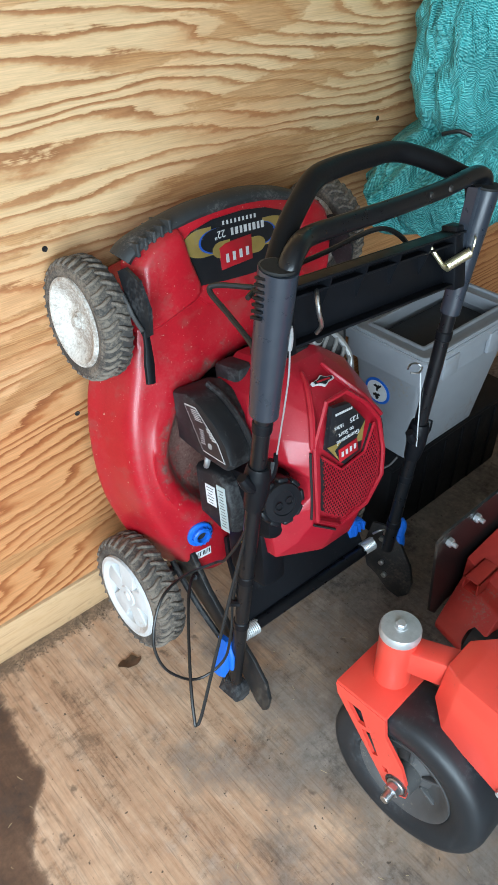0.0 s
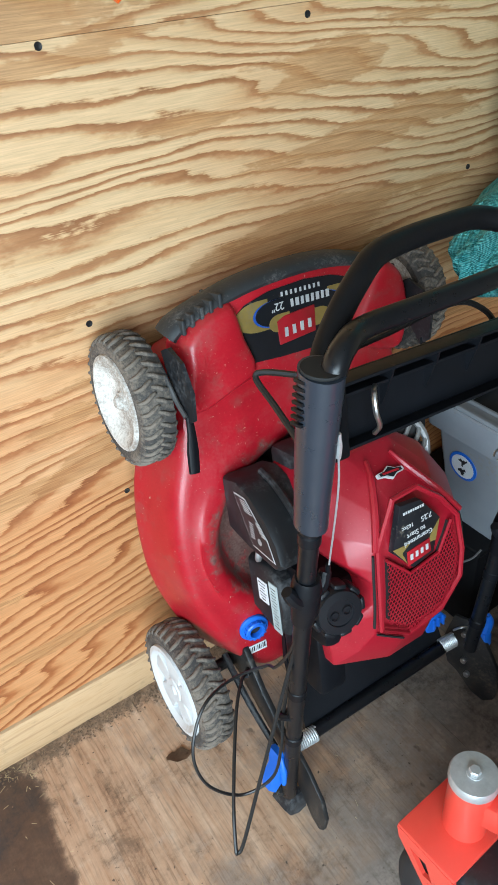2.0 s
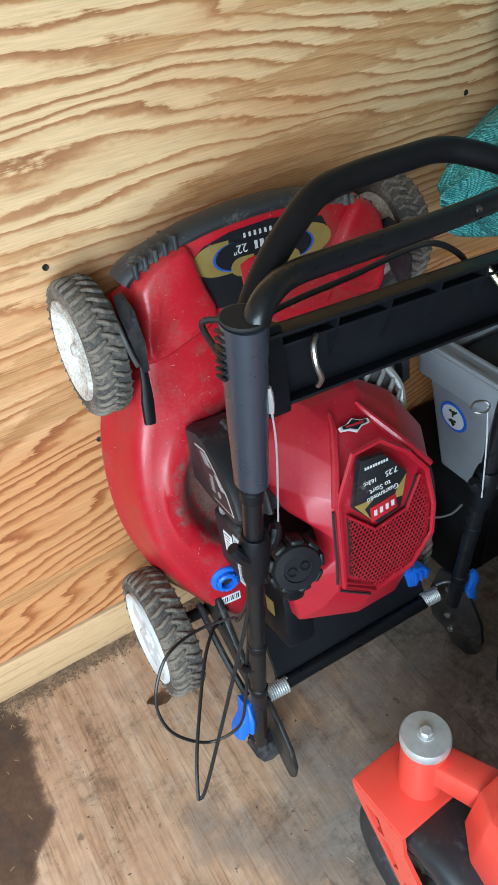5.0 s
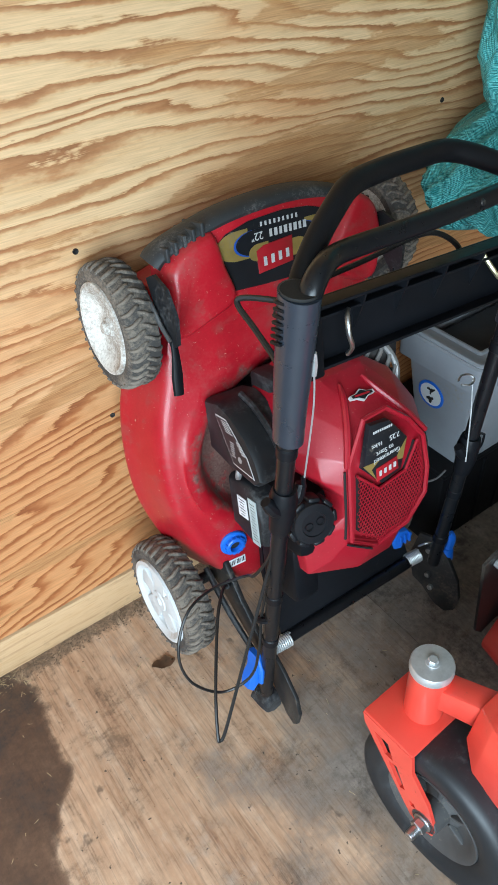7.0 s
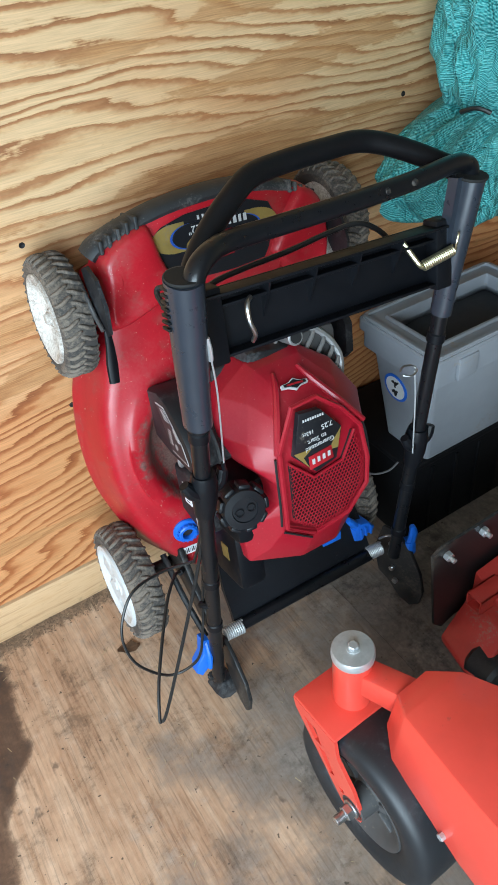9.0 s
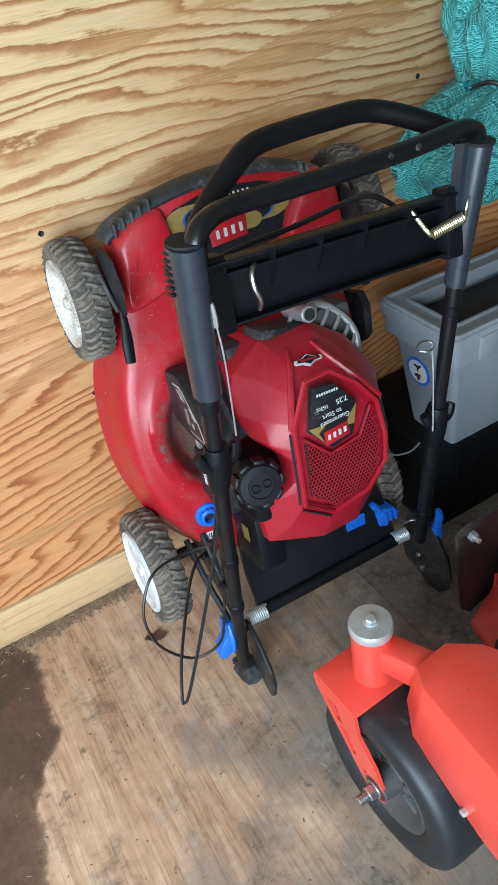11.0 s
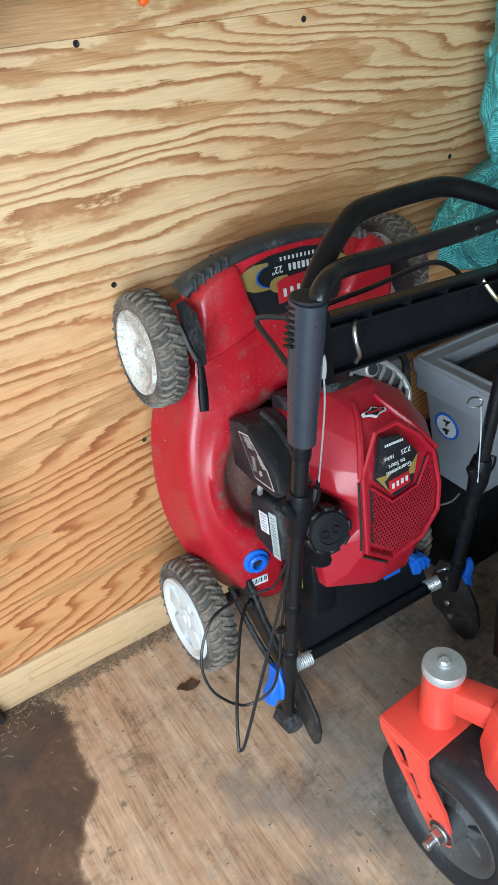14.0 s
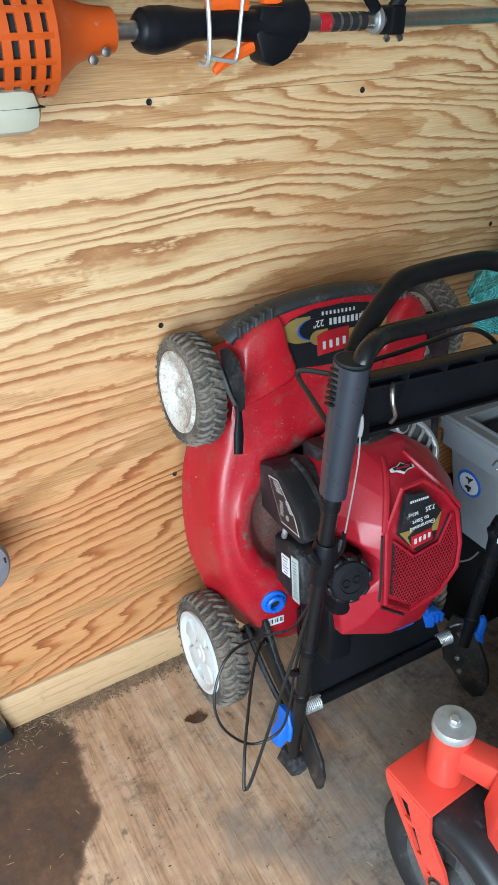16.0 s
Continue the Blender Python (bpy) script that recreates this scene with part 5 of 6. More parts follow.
for x in (-0.066, 0.046):
    leg = part("fork_leg", leg_mesh(x), "orange", rider, "orange-red steel fork leg with cut-outs")
b = box(fresh(), (-0.010, 0.006, 0.287), (0.124, 0.098, 0.008), YAW, bevel=0.003)
part("fork_plate", b, "orange", rider, "orange-red folded fork plate")
for s in (-1, 1):
    c = AX + YAW @ Vector((s * 0.062, 0, 0))
    d = YAW @ Vector((s, 0, 0))
    b = rod(fresh(), c, c + d * 0.004, 0.016, 20, 0.001)
    rod(b, c + d * 0.004, c + d * 0.016, 0.0125, 6, 0.001)
    rod(b, c + d * 0.010, c + d * 0.034, 0.0075, 14, 0.001)
    for k in range(7):
        rod(b, c + d * (0.018 + 0.002 * k), c + d * (0.019 + 0.002 * k), 0.0082, 12)
    part("axle_bolt", b, "steel", rider, "steel axle bolt with nut and thread")
b = rod(fresh(), AX - (YAW @ Vector((0.06, 0, 0))), AX + (YAW @ Vector((0.06, 0, 0))), 0.019, 18)
part("axle_spacer", b, "soot", rider)
b = rod(fresh(), (0, 0, 0.288), (0, 0, 0.398), 0.0300, 32, 0.003)
part("pivot_tube", b, "orange", rider, "orange-red pivot tube")
b = lathe(fresh(), [(0.0320, 0.396), (0.0325, 0.400), (0.0322, 0.408), (0.0305, 0.4115), (0.012, 0.4125), (0.001, 0.4125)], Matrix(), 36)
cap2 = part("pivot_cap", b, "zinc", rider, "round zinc dust cap")
b = rod(fresh(), (0, 0, 0.4120), (0, 0, 0.4140), 0.0105, 20)
rod(b, (0, 0, 0.4138), (0, 0, 0.4205), 0.0080, 6, 0.0010)
part("cap_bolt", b, "zinc", cap2, "hexagonal bolt head")

# arm from the pivot to the frame
d = Vector((0.41, -0.91, 0)).normalized()
side = Vector((d.y, -d.x, 0))


def arm_ring(t, half, low, high, lean=0.0):
    c = d * t
    return [c - side * half + Vector((0, 0, low)), c + side * half + Vector((0, 0, low)), c + side * (half - lean) + Vector((0, 0, high)), c - side * (half - lean) + Vector((0, 0, high))]


b = loft(fresh(), [arm_ring(0.020, 0.019, 0.330, 0.379), arm_ring(0.160, 0.021, 0.324, 0.386)])
bmesh.ops.bevel(b, geom=list(b.edges), offset=0.005, segments=2, affect="EDGES", profile=0.5)
part("caster_arm", b, "orange", rider, "orange-red box-section caster arm")
def beam_ring(y, x0, x1, z0, z1):
    return [Vector((x0 - 0.303, y + 0.668, z0)), Vector((x1 - 0.303, y + 0.668, z0)), Vector((x1 - 0.303, y + 0.668, z1 + 0.012)), Vector((x0 + 0.016 - 0.303, y + 0.668, z1))]


b = loft(fresh(), [beam_ring(*r) for r in ((-0.748, 0.300, 0.368, 0.322, 0.388), (-0.780, 0.284, 0.404, 0.284, 0.394), (-0.92, 0.277, 0.480, 0.250, 0.396), (-1.20, 0.277, 0.550, 0.215, 0.405))])
bmesh.ops.recalc_face_normals(b, faces=b.faces)
bmesh.ops.bevel(b, geom=list(b.edges), offset=0.003, segments=2, affect="EDGES", profile=0.5)
beam = part("frame_beam", b, "orange", rider, "orange-red folded frame beam")
b = rod(fresh(), (-0.016, -0.222, 0.268), (-0.030, -0.222, 0.268), 0.0058, 6, 0.001)
part("beam_bolt", b, "zinc", beam, "small zinc bolt")

# mower deck edge with its black flap
b = fresh()
PL = [(0.578, 0.305), (0.600, 0.318), (1.15, 0.330), (1.15, 0.09), (0.66, 0.075), (0.628, 0.060), (0.606, 0.085)]
m = Matrix(((1, 0, 0, -0.303), (0, 0, -1, 0.118), (0, 1, 0, 0), (0, 0, 0, 1)))
prism(b, PL, -0.003, 0.003, m)
flap = part("deck_flap", b, "dark_metal", rider, "black rubber deck flap with bolts")
for x, z in ((0.612, 0.292), (0.700, 0.300), (0.80, 0.302)):
    b = rod(fresh(), (x - 0.303, 0.115, z), (x - 0.303, 0.104, z), 0.010, 6, 0.001)
    rod(b, (x - 0.303, 0.105, z), (x - 0.303, 0.094, z), 0.005, 12)
    part("flap_bolt", b, "zinc", flap, "zinc bolt")
DK = [(0.668, 0.200), (1.15, 0.270), (1.15, 0.080), (0.72, 0.050), (0.600, 0.030), (0.598, 0.050), (0.668, 0.140)]
b = fresh()
loft(b, [[Vector((x - 0.303 + (0.0 if k else 0.02), 0.105 - k * 0.11, z * (1.0 - 0.10 * k))) for x, z in DK] for k in (0, 1)])
bmesh.ops.recalc_face_normals(b, faces=b.faces)
bmesh.ops.bevel(b, geom=list(b.edges), offset=0.006, segments=2, affect="EDGES", profile=0.5)
deck2 = part("cutting_deck", b, "faded_red", rider, "faded red steel cutting deck edge")
b = fresh()
for dy, dz, w, h in ((-0.016, 0, 0.004, 0.036), (0.016, 0, 0.004, 0.036), (0, -0.016, 0.036, 0.004), (0, 0.016, 0.036, 0.004)):
    box(b, (0.372, 0.060 + dy, 0.185 + dz), (0.070, w, h), bevel=0.001)
part("square_socket", b, "faded_red", deck2, "open square tube socket")
# black block as the shade inside the tube
part("socket_inside", box(fresh(), (0.385, 0.060, 0.185), (0.04, 0.028, 0.028), bevel=0), "soot", deck2)
b = rod(fresh(), (0.345, -0.03, 0.045), (0.345, 0.035, 0.045), 0.044, 28, 0.008)
part("deck_roller", b, "caster_rubber", rider, "small black deck wheel")

# ---- black crate with the grey tote on it ----
crate = thing("storage_crate", pose(1.00, -0.165, 0), "low black plastic crate on the floor under the tote", "crate")
b = box(fresh(), (0, 0, 0.120), (0.49, 0.285, 0.24), bevel=0.012)
body = part("body", b, "crate", crate)
part("rim", box(fresh(), (0, 0, 0.238), (0.505, 0.30, 0.016), bevel=0.005), "crate", crate)
for k in range(6):
    part("body_rib", box(fresh(), (-0.18 + k * 0.072, -0.144, 0.115), (0.010, 0.006, 0.20), bevel=0.002), "crate", body)

tote = thing("storage_tote", pose(0.925, -0.245, 0.246), "grey plastic storage tote with an open lid on a black crate", "storage tote")


def rounded(w, d, z, r):
    out = []
    for cx, cy, a0 in ((w / 2 - r, d / 2 - r, 0), (-w / 2 + r, d / 2 - r, 90), (-w / 2 + r, -d / 2 + r, 180), (w / 2 - r, -d / 2 + r, 270)):
        for k in range(5):
            a = radians(a0 + 22.5 * k)
            out.append(Vector((cx + r * math.cos(a), cy + r * math.sin(a), z)))
    return out


def hoop(w, d, low, high, border, r, ease=0.003):
    """A rectangular frame with rounded corners, open in the middle."""
    i = 2 * border
    return loft(fresh(), [rounded(w, d, low, r), rounded(w, d, high - ease, r), rounded(w - 2 * ease, d - 2 * ease, high, r), rounded(w - i, d - i, high, r * 0.5), rounded(w - i, d - i, low, r * 0.5)], closed=True)


def tray(bm, w0, d0, w1, d1, low, high, wall_t=0.004, round_r=0.02):
    t = 2 * wall_t
    return loft(bm, [rounded(w0, d0, low, round_r), rounded(w1, d1, high, round_r), rounded(w1 - t, d1 - t, high, round_r), rounded(w0 - t, d0 - t, low + wall_t, round_r)])


b = tray(fresh(), 0.260, 0.130, 0.325, 0.190, 0.0, 0.262, 0.004, 0.012)
body = part("body", b, "tote", tote, "tapered grey tote body")
b = hoop(0.352, 0.215, 0.232, 0.276, 0.014, 0.016)
part("rim", b, "tote", tote, "wide moulded grey rim")
b = hoop(0.368, 0.230, 0.274, 0.298, 0.046, 0.018)
lid = part("lid", b, "tote", tote, "grey lid frame round a dark opening")
part("lid_ridge", hoop(0.358, 0.220, 0.296, 0.304, 0.010, 0.016), "tote", lid)
part("lid_ridge", hoop(0.290, 0.152, 0.296, 0.302, 0.008, 0.008), "tote", lid)
# a block and a sheet put in as the dark of the open inside
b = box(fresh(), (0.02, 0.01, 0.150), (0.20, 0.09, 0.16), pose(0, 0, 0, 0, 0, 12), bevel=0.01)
part("opening_shade", box(fresh(), (0, 0, 0.262), (0.270, 0.132, 0.010), bevel=0.004), "tote_dark", tote, "near-black sheet that paints the shade under the opening")
part("inner_shade_block", b, "tote_dark", tote, "near-black block that paints the shade inside the tote")
for x in (-0.10, 0.06):
    b = box(fresh(), (x, -0.114, 0.262), (0.050, 0.010, 0.050), bevel=0.003)
    part("latch", b, "tote", tote, "grey lid latch")
# round blue sticker on the end
m = Matrix.Translation((-0.1500, 0.022, 0.155)) @ pose(0, 0, 0, 0, -97.1, 0)
b = lathe(fresh(), [(0.034, -0.003), (0.034, 0.0012), (0.001, 0.0012)], m, 32)
sticker = part("round_sticker", b, "blue", tote, "round blue and white sticker")
b = lathe(fresh(), [(0.028, 0.0), (0.028, 0.0018), (0.001, 0.0018)], m, 28)
part("sticker_field", b, "label_white", sticker)
b = fresh()
for k in range(9):
    a = k * 2.4
    box(b, (0.012 * math.cos(a) + 0.004 * (k % 3 - 1), 0.012 * math.sin(a), 0.0021), (0.014, 0.004 + 0.002 * (k % 2), 0.0006), m @ pose(0, 0, 0, 0, 0, 40 * k), bevel=0)
part("sticker_print", b, "ink", sticker, "dark printed shapes")

# ---- woven tarp sack hanging in the corner ----
sack = thing("tarp_sack", pose(1.02, -0.16, 0), "bunched teal woven tarp sack hanging against the wall", "tarp")


def sack_mesh(levels, seed, crease):
    bm = fresh()
    rings = []
    count = 140
    for i, (cx, cy, z, rx, ry) in enumerate(levels):
        ring = []
        for k in range(count):
            a = 2 * math.pi * k / count
            p = Vector((math.cos(a), math.sin(a), z * 3.0))
            f = 1.0 + crease * noise.noise(p * 2.2 + Vector((seed, 0, 0))) + crease * 0.6 * noise.noise(p * 5.0 + Vector((0, seed, 0))) + crease * 0.9 * (0.25 - abs(noise.noise(Vector((p.x * 4.5 + z * 3, p.y * 4.5, z * 11 + seed))))) + crease * 0.5 * (0.2 - abs(noise.noise(Vector((p.x * 11, p.y * 11 + z * 6, z * 24 + seed)))))
            y = min(cy + ry * f * math.sin(a), 0.152)
            ring.append(Vector((cx + rx * f * math.cos(a), y, z + 0.02 * noise.noise(p * 3 + Vector((0, 0, seed))))))
        rings.append(ring)
    return loft(bm, rings)


def levels_from(rows, steps=14):
    pts = [Vector(r[:3]) for r in rows]
    rad = [Vector((r[3], r[4], 0)) for r in rows]
    return [(*p, q.x, q.y) for p, q in zip(glide(pts, steps), glide(rad, steps))]


b = sack_mesh(levels_from([(0.10, -0.02, 0.885, 0.05, 0.04), (0.09, -0.02, 0.90, 0.16, 0.10), (0.10, -0.01, 0.96, 0.205, 0.13), (0.12, 0.0, 1.08, 0.225, 0.14), (0.13, 0.0, 1.25, 0.225, 0.14), (0.12, 0.01, 1.45, 0.22, 0.12), (0.12, 0.04, 1.58, 0.12, 0.07), (0.12, 0.06, 1.64, 0.03, 0.03)]), 3.0, 0.13)
part("upper_body", b, "tarp", sack, "upper fold of the teal tarp", sharp=1.6)
b = sack_mesh(levels_from([(-0.06, -0.05, 0.735, 0.03, 0.02), (-0.06, -0.05, 0.74, 0.10, 0.07), (-0.05, -0.04, 0.765, 0.19, 0.11), (-0.02, -0.03, 0.82, 0.235, 0.13), (0.02, -0.02, 0.875, 0.20, 0.12), (0.06, -0.02, 0.91, 0.15, 0.10), (0.08, -0.02, 0.94, 0.10, 0.08)]), 8.0, 0.19)
part("lower_fold", b, "tarp", sack, "drooping lower fold of the teal tarp", sharp=1.6)
b = sweep(fresh(), [(-0.115, -0.04, 0.915), (-0.108, -0.07, 0.925), (-0.095, -0.09, 0.918)], 0.004, 8)
part("seam_knot", b, "cable", sack, "dark knotted seam")
b = rod(fresh(), (0.12, 0.159, 1.66), (0.12, 0.06, 1.655), 0.006, 10)
rod(b, (0.12, 0.062, 1.62), (0.12, 0.062, 1.68), 0.006, 10)
part("wall_hook", b, "dark_metal", sack, "dark wall hook")

# ---- string trimmer hung on the wall ----
TZ, TY = 1.297, -0.10
SLIM = Matrix.Diagonal((1, 0.87, 0.87, 1))
trimmer = thing("string_trimmer", pose(0, TY, TZ), "orange and black petrol string trimmer hung on the wall", "string trimmer")
b = rod(fresh(), (0.05, 0, -0.002), (1.75, 0, 0.006), 0.0125, 20)
part("shaft", b, "steel", trimmer, "bright metal shaft tube")
b = lathe(fresh(), [(0.022, 0.086), (0.030, 0.084), (0.034, 0.050), (0.044, 0.028), (0.066, 0.004), (0.076, -0.006), (0.080, -0.012)], SLIM @ pose(0, 0, 0, 0, 90, 0), 36)
house = part("engine_housing", b, "trim_orange", trimmer, "orange engine housing")
b = lathe(fresh(), [(0.074, -0.013), (0.075, -0.16), (0.066, -0.19), (0.03, -0.20)], SLIM @ pose(0, 0, 0, 0, 90, 0), 32)
part("engine_core", b, "soot", trimmer)
guard = part("guard", lathe(fresh(), [(0.076, -0.0055), (0.0825, -0.0055), (0.0825, 0.0055), (0.076, 0.0055)], SLIM @ pose(-0.012, 0, 0, 0, 90, 0), 36, closed=True), "trim_orange", trimmer, "slotted orange engine guard")
for k in range(16):
    part("guard_bar", box(fresh(), (-0.100, 0, 0.080), (0.180, 0.010, 0.005), SLIM @ pose(0, 0, 0, 360 / 16 * k, 0, 0), bevel=0.002), "trim_orange", guard)
for x in (-0.030, -0.048, -0.068, -0.088, -0.108, -0.128, -0.148):
    part("guard_ring", lathe(fresh(), [(0.076, -0.0055), (0.0825, -0.0055), (0.0825, 0.0055), (0.076, 0.0055)], SLIM @ pose(x, 0, 0, 0, 90, 0), 36, closed=True), "trim_orange", guard)
for z in (-0.026, -0.018):
    part("clamp_screw", lathe(fresh(), [(0.006, 0.0), (0.006, 0.005), (0.001, 0.006)], pose(0.045 + (z + 0.026) * 2.2, -0.030, z - 0.004, 90), 12), "steel", house)
b = box(fresh(), (-0.090, -0.01, -0.080), (0.120, 0.092, 0.058), bevel=0.024)
tk = part("fuel_tank", b, "tank", trimmer, "milky translucent fuel tank")
part("tank_seam", box(fresh(), (-0.090, -0.01, -0.076), (0.1203, 0.0923, 0.0015), bevel=0.001), "soot", tk)
part("tank_mount", box(fresh(), (-0.10, 0, -0.060), (0.12, 0.06, 0.03), bevel=0.006), "soot", trimmer)
b = sweep(fresh(), [(0.116, 0, 0.0), (0.124, 0, -0.001), (0.142, 0, -0.002), (0.168, 0, 0.0), (0.20, 0, 0.002), (0.25, 0, 0.002), (0.30, 0, -0.002), (0.345, 0, 0.002), (0.372, 0, 0.004), (0.380, 0, 0.004)], [0.018, 0.026, 0.029, 0.027, 0.020, 0.018, 0.021, 0.028, 0.030, 0.018], 18, 6)
grip = part("rear_grip", b, "black", trimmer, "black rubber throttle grip")
b = loft(fresh(), [[Vector((x, y, z)) for x, z in ((0.290, -0.010), (0.300, -0.045), (0.318, -0.053), (0.345, -0.044), (0.376, -0.010), (0.372, 0.020), (0.300, 0.024))] for y in (-0.020, 0.020)])
bmesh.ops.recalc_face_normals(b, faces=b.faces)
bmesh.ops.bevel(b, geom=list(b.edges), offset=0.005, segments=2, affect="EDGES", profile=0.5)
part("throttle_housing", b, "black", trimmer, "black throttle housing")
b = sweep(fresh(), [(0.298, 0, -0.024), (0.272, 0, -0.034), (0.245, 0, -0.046), (0.232, 0, -0.056)], [0.008, 0.007, 0.005], 8, 4, 1.2)
part("throttle_trigger", b, "trim_trigger", trimmer, "bright orange throttle trigger")
b = sweep(fresh(), [(0.225, 0, 0.022), (0.255, 0, 0.027), (0.285, 0, 0.024)], 0.010, 8)
box(b, (0.325, 0, 0.030), (0.030, 0.018, 0.012), bevel=0.003)
part("safety_lever", b, "trim_trigger", trimmer, "bright orange safety lever")
b = rod(fresh(), (0.405, 0, 0), (0.425, 0, 0), 0.0129, 20)
part("brand_patch", b, "decal_red", trimmer, "red patch on the shaft")
for k in range(4):
    part("brand_bar", rod(fresh(), (0.428 + k * 0.017, 0, 0), (0.440 + k * 0.017, 0, 0), 0.0130, 20), "ink", trimmer)
b = rod(fresh(), (0.508, 0, 0), (0.520, 0, 0), 0.019, 20, 0.002)
part("clamp_ring", b, "alu", trimmer, "cast clamp ring")
b = box(fresh(), (0.540, -0.006, 0.0), (0.028, 0.040, 0.040), bevel=0.005)
sweep(b, [(0.540, -0.01, 0.015), (0.556, -0.02, 0.045), (0.580, -0.03, 0.09)], 0.011, 10)
sweep(b, [(0.510, -0.005, 0.015), (0.480, -0.01, 0.045), (0.470, -0.01, 0.09)], 0.009, 10)
loop = part("loop_handle", b, "black", trimmer, "black front loop handle clamp")
for x in (0.522, 0.548):
    part("clamp_screw", lathe(fresh(), [(0.005, 0.0), (0.005, 0.006), (0.001, 0.007)], pose(x, -0.018, -0.022, 120), 10), "steel", loop)
part("end_tag", rod(fresh(), (0.80, 0, 0.001), (0.86, 0, 0.001), 0.0132, 20), "label_white", trimmer, "white tag round the shaft")

hook = thing("wall_hook", pose(0.235, 0, 1.30), "bent steel wire hook holding the trimmer on the wall", "hook")
b = sweep(fresh(), [(-0.030, -0.004, 0.10), (-0.030, -0.125, 0.09), (-0.030, -0.140, 0.03), (-0.030, -0.138, -0.040), (-0.030, -0.110, -0.046)], 0.0032, 8, 5)
sweep(b, [(-0.034, -0.132, -0.036), (0.0, -0.134, -0.043), (0.014, -0.134, -0.040), (0.020, -0.136, 0.0), (0.026, -0.136, 0.05), (0.020, -0.130, 0.085), (-0.030, -0.128, 0.090)], 0.0028, 8, 5)
part("wire", b, "zinc", hook)
b = box(fresh(), (-0.03, -0.006, 0.09), (0.03, 0.012, 0.10), bevel=0.003)
part("hook_plate", b, "soot", hook, "black mounting plate")
strap = thing("rack_bracket", pose(0.105, 0, 1.36), "black steel bracket fixed to the upper wall", "bracket")
part("plate", box(fresh(), (0, -0.010, 0.06), (0.045, 0.020, 0.16), bevel=0.003), "soot", strap)
part("arm", box(fresh(), (0, -0.08, 0.02), (0.030, 0.14, 0.020), bevel=0.003), "soot", strap)

# ---- metal post with a round foot plate, leaning by the stain ----
post = thing("metal_stand", pose(-0.282, -0.018, 0), "slim aluminium post with a black end and a grey disc", "stand")
b = box(fresh(), (0.004, 0, 0.33), (0.030, 0.022, 0.60), pose(0, 0, 0, 0, -11, 0), bevel=0.003)
part("post", b, "steel", post, "brushed aluminium post")
b = box(fresh(), (0.004, -0.001, 0.021), (0.034, 0.028, 0.040), pose(0, 0, 0, 0, -11, 0), bevel=0.004)
part("end_cap", b, "soot", post, "black plastic end cap")
b = lathe(fresh(), [(0.001, 0.014), (0.050, 0.014), (0.066, 0.010), (0.070, 0.004), (0.070, -0.006), (0.001, -0.010)], pose(0.020, -0.082, 0.53, 90, 0, 0), 40)
disc = part("disc", b, "grey_disc", post, "grey plastic disc")
part("disc_mark", box(fresh(), (0.078, -0.0925, 0.535), (0.010, 0.002, 0.012), bevel=0), "soot", disc)
part("disc_mount", rod(fresh(), (0.020, -0.076, 0.53), (-0.10, 0, 0.53), 0.012), "soot", post)

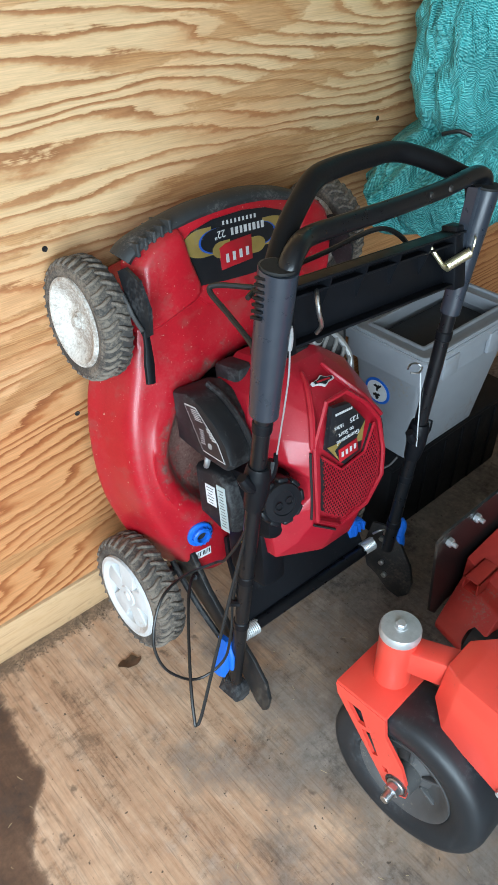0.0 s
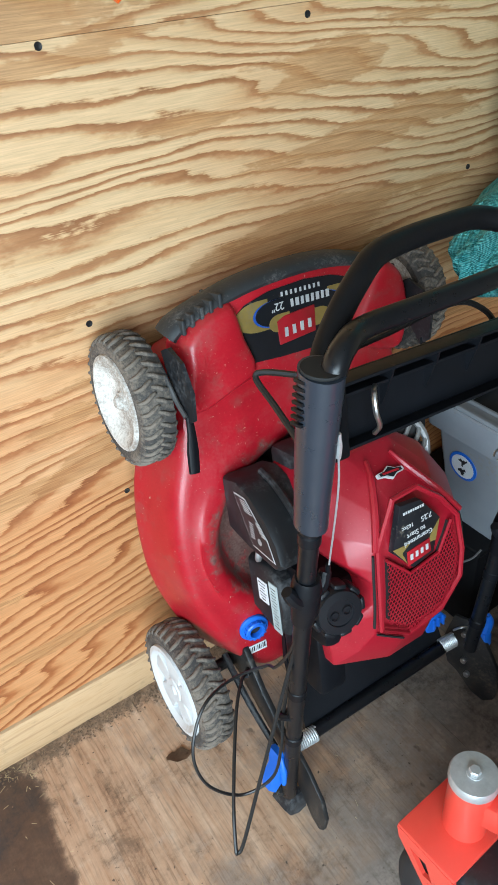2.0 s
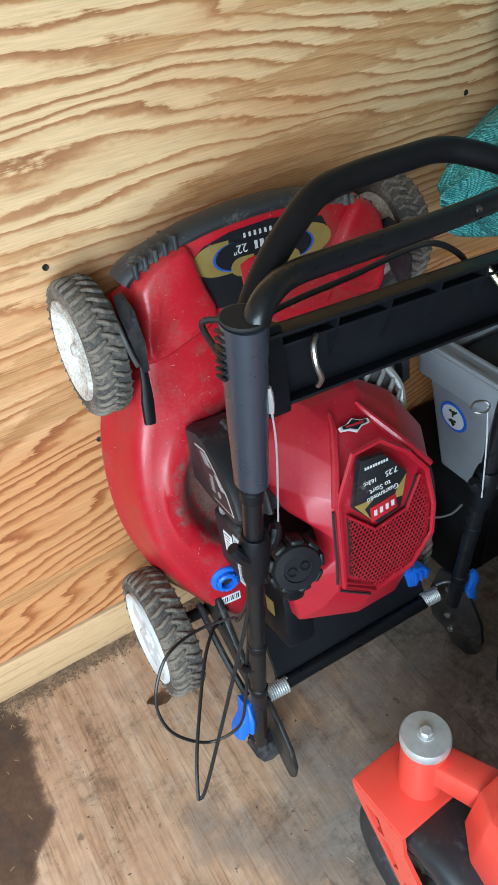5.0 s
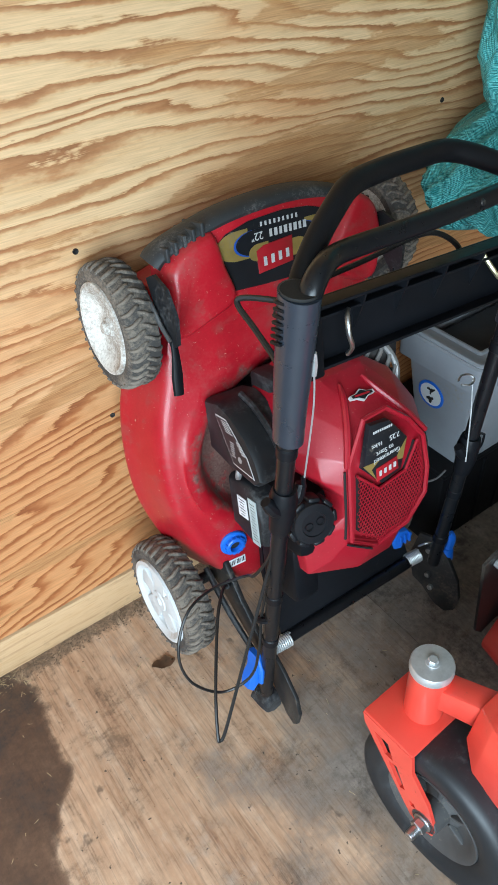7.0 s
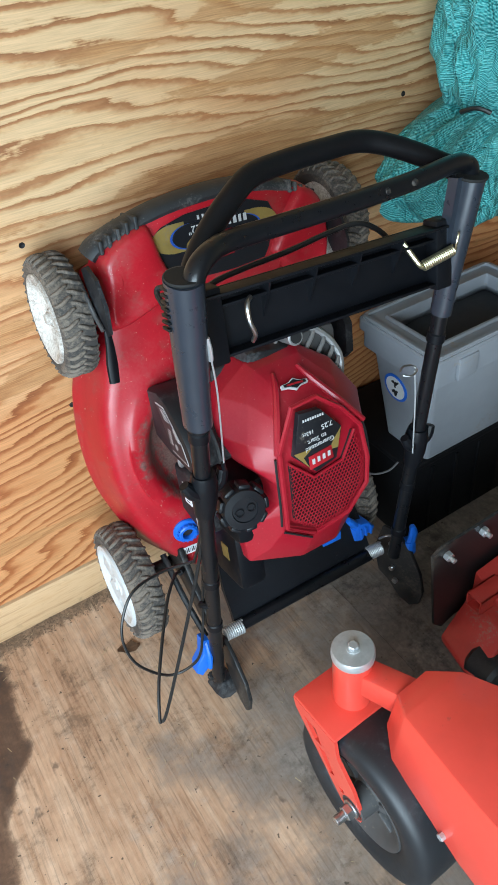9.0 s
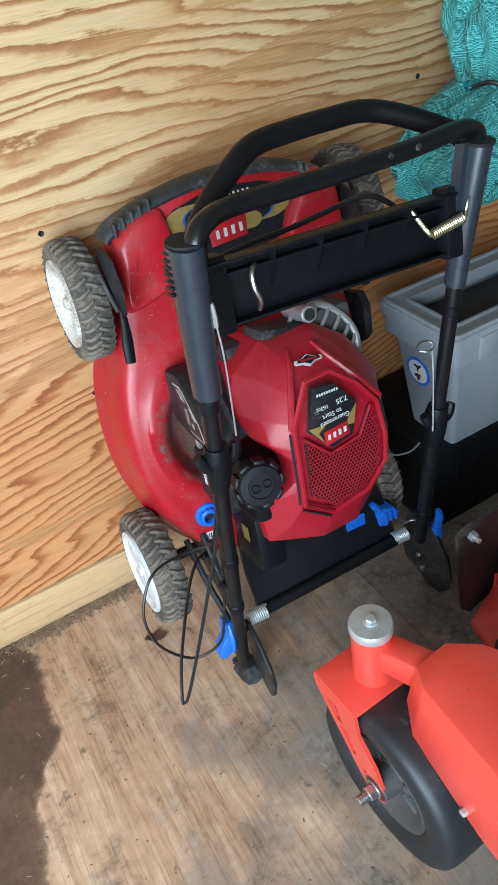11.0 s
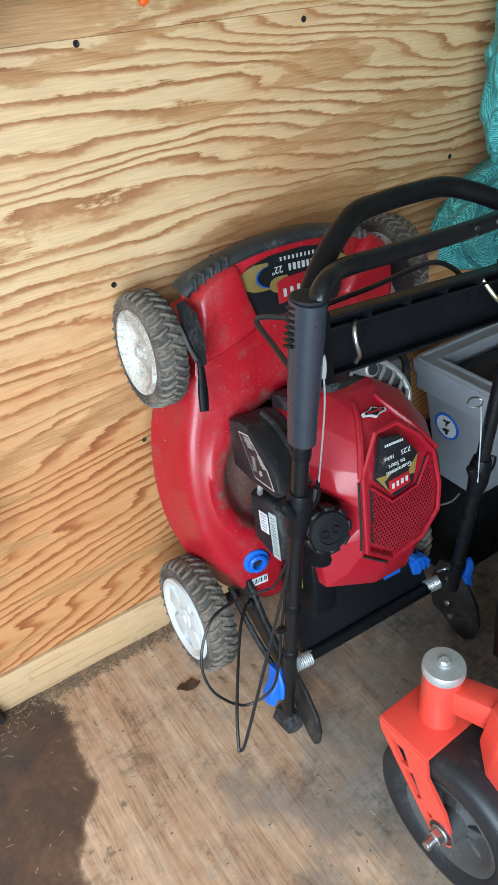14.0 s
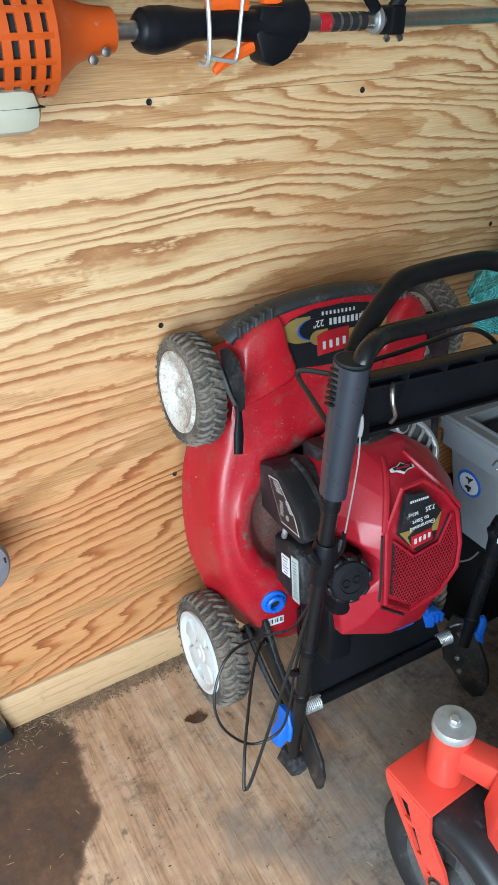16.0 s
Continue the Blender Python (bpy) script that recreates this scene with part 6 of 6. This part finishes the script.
# ---- litter on the floor ----
leaf = thing("dry_leaf", pose(0.090, -0.184, 0.001, 0, 0, -20), "crumpled brown dry leaf on the floor", "leaf")
b = fresh()
grid = []
for i in range(9):
    row = []
    for j in range(5):
        x, y = (i / 8 - 0.5) * 0.05, (j / 4 - 0.5) * 0.026 * math.sin(math.pi * (0.08 + 0.84 * i / 8))
        row.append(b.verts.new((x, y + 0.004 * noise.noise(Vector((x * 90, 0, 0))), 0.004 + 0.006 * noise.noise(Vector((x * 60, y * 80, 4))))))
    grid.append(row)
for i in range(8):
    for j in range(4):
        b.faces.new((grid[i][j], grid[i + 1][j], grid[i + 1][j + 1], grid[i][j + 1]))
bmesh.ops.solidify(b, geom=list(b.faces), thickness=0.0008)
part("blade", b, "leaf", leaf)

rng = random.Random(7)


def crumbs(name, material, label, category, count, place, shape):
    verts, faces = [], []
    for _ in range(count):
        x, y = place()
        length, width, height = shape()
        a = rng.uniform(0, math.pi)
        c, s = math.cos(a), math.sin(a)
        base = len(verts)
        for dz in (0, height):
            for u, v in ((-1, -0.6), (1, -1), (0.8, 1), (-0.9, 0.8)):
                verts.append((x + c * u * length - s * v * width, y + s * u * length + c * v * width, dz + 0.0002))
        for f in ((3, 2, 1, 0), (4, 5, 6, 7), (0, 1, 5, 4), (1, 2, 6, 5), (2, 3, 7, 6), (3, 0, 4, 7)):
            faces.append([base + k for k in f])
    me = bpy.data.meshes.new(name)
    me.from_pydata(verts, [], faces)
    me.materials.append(M[material])
    return tagged(new(name, me), label, category, kind="stuff")


crumbs("floor_dirt", "soil", "dry soil crumbs gathered along the wall", "dirt", 2600, lambda: (rng.uniform(-0.5, 1.2), -abs(rng.gauss(0.014, 0.014)) - 0.004), lambda: (rng.uniform(0.0004, 0.0024), rng.uniform(0.0004, 0.0017), rng.uniform(0.0003, 0.0018)))
crumbs("floor_dirt", "soil", "scattered dark specks of soil on the floor", "dirt", 220, lambda: (rng.uniform(-0.55, 1.0), rng.uniform(-1.1, -0.02)), lambda: (rng.uniform(0.0004, 0.0016), rng.uniform(0.0004, 0.0012), rng.uniform(0.0003, 0.0008)))
crumbs("grass_clippings", "straw", "dry grass clippings scattered over the floor", "grass clippings", 160, lambda: (rng.uniform(-0.55, 0.9), -rng.random() ** 1.5 * 1.0 - 0.01), lambda: (rng.uniform(0.002, 0.007), rng.uniform(0.0003, 0.0007), 0.0006))
crumbs("grass_clippings", "straw", "dry grass clippings gathered near the post", "grass clippings", 120, lambda: (rng.uniform(-0.5, -0.15), -abs(rng.gauss(0, 0.05)) - 0.004), lambda: (rng.uniform(0.002, 0.008), rng.uniform(0.0003, 0.0007), 0.0006))
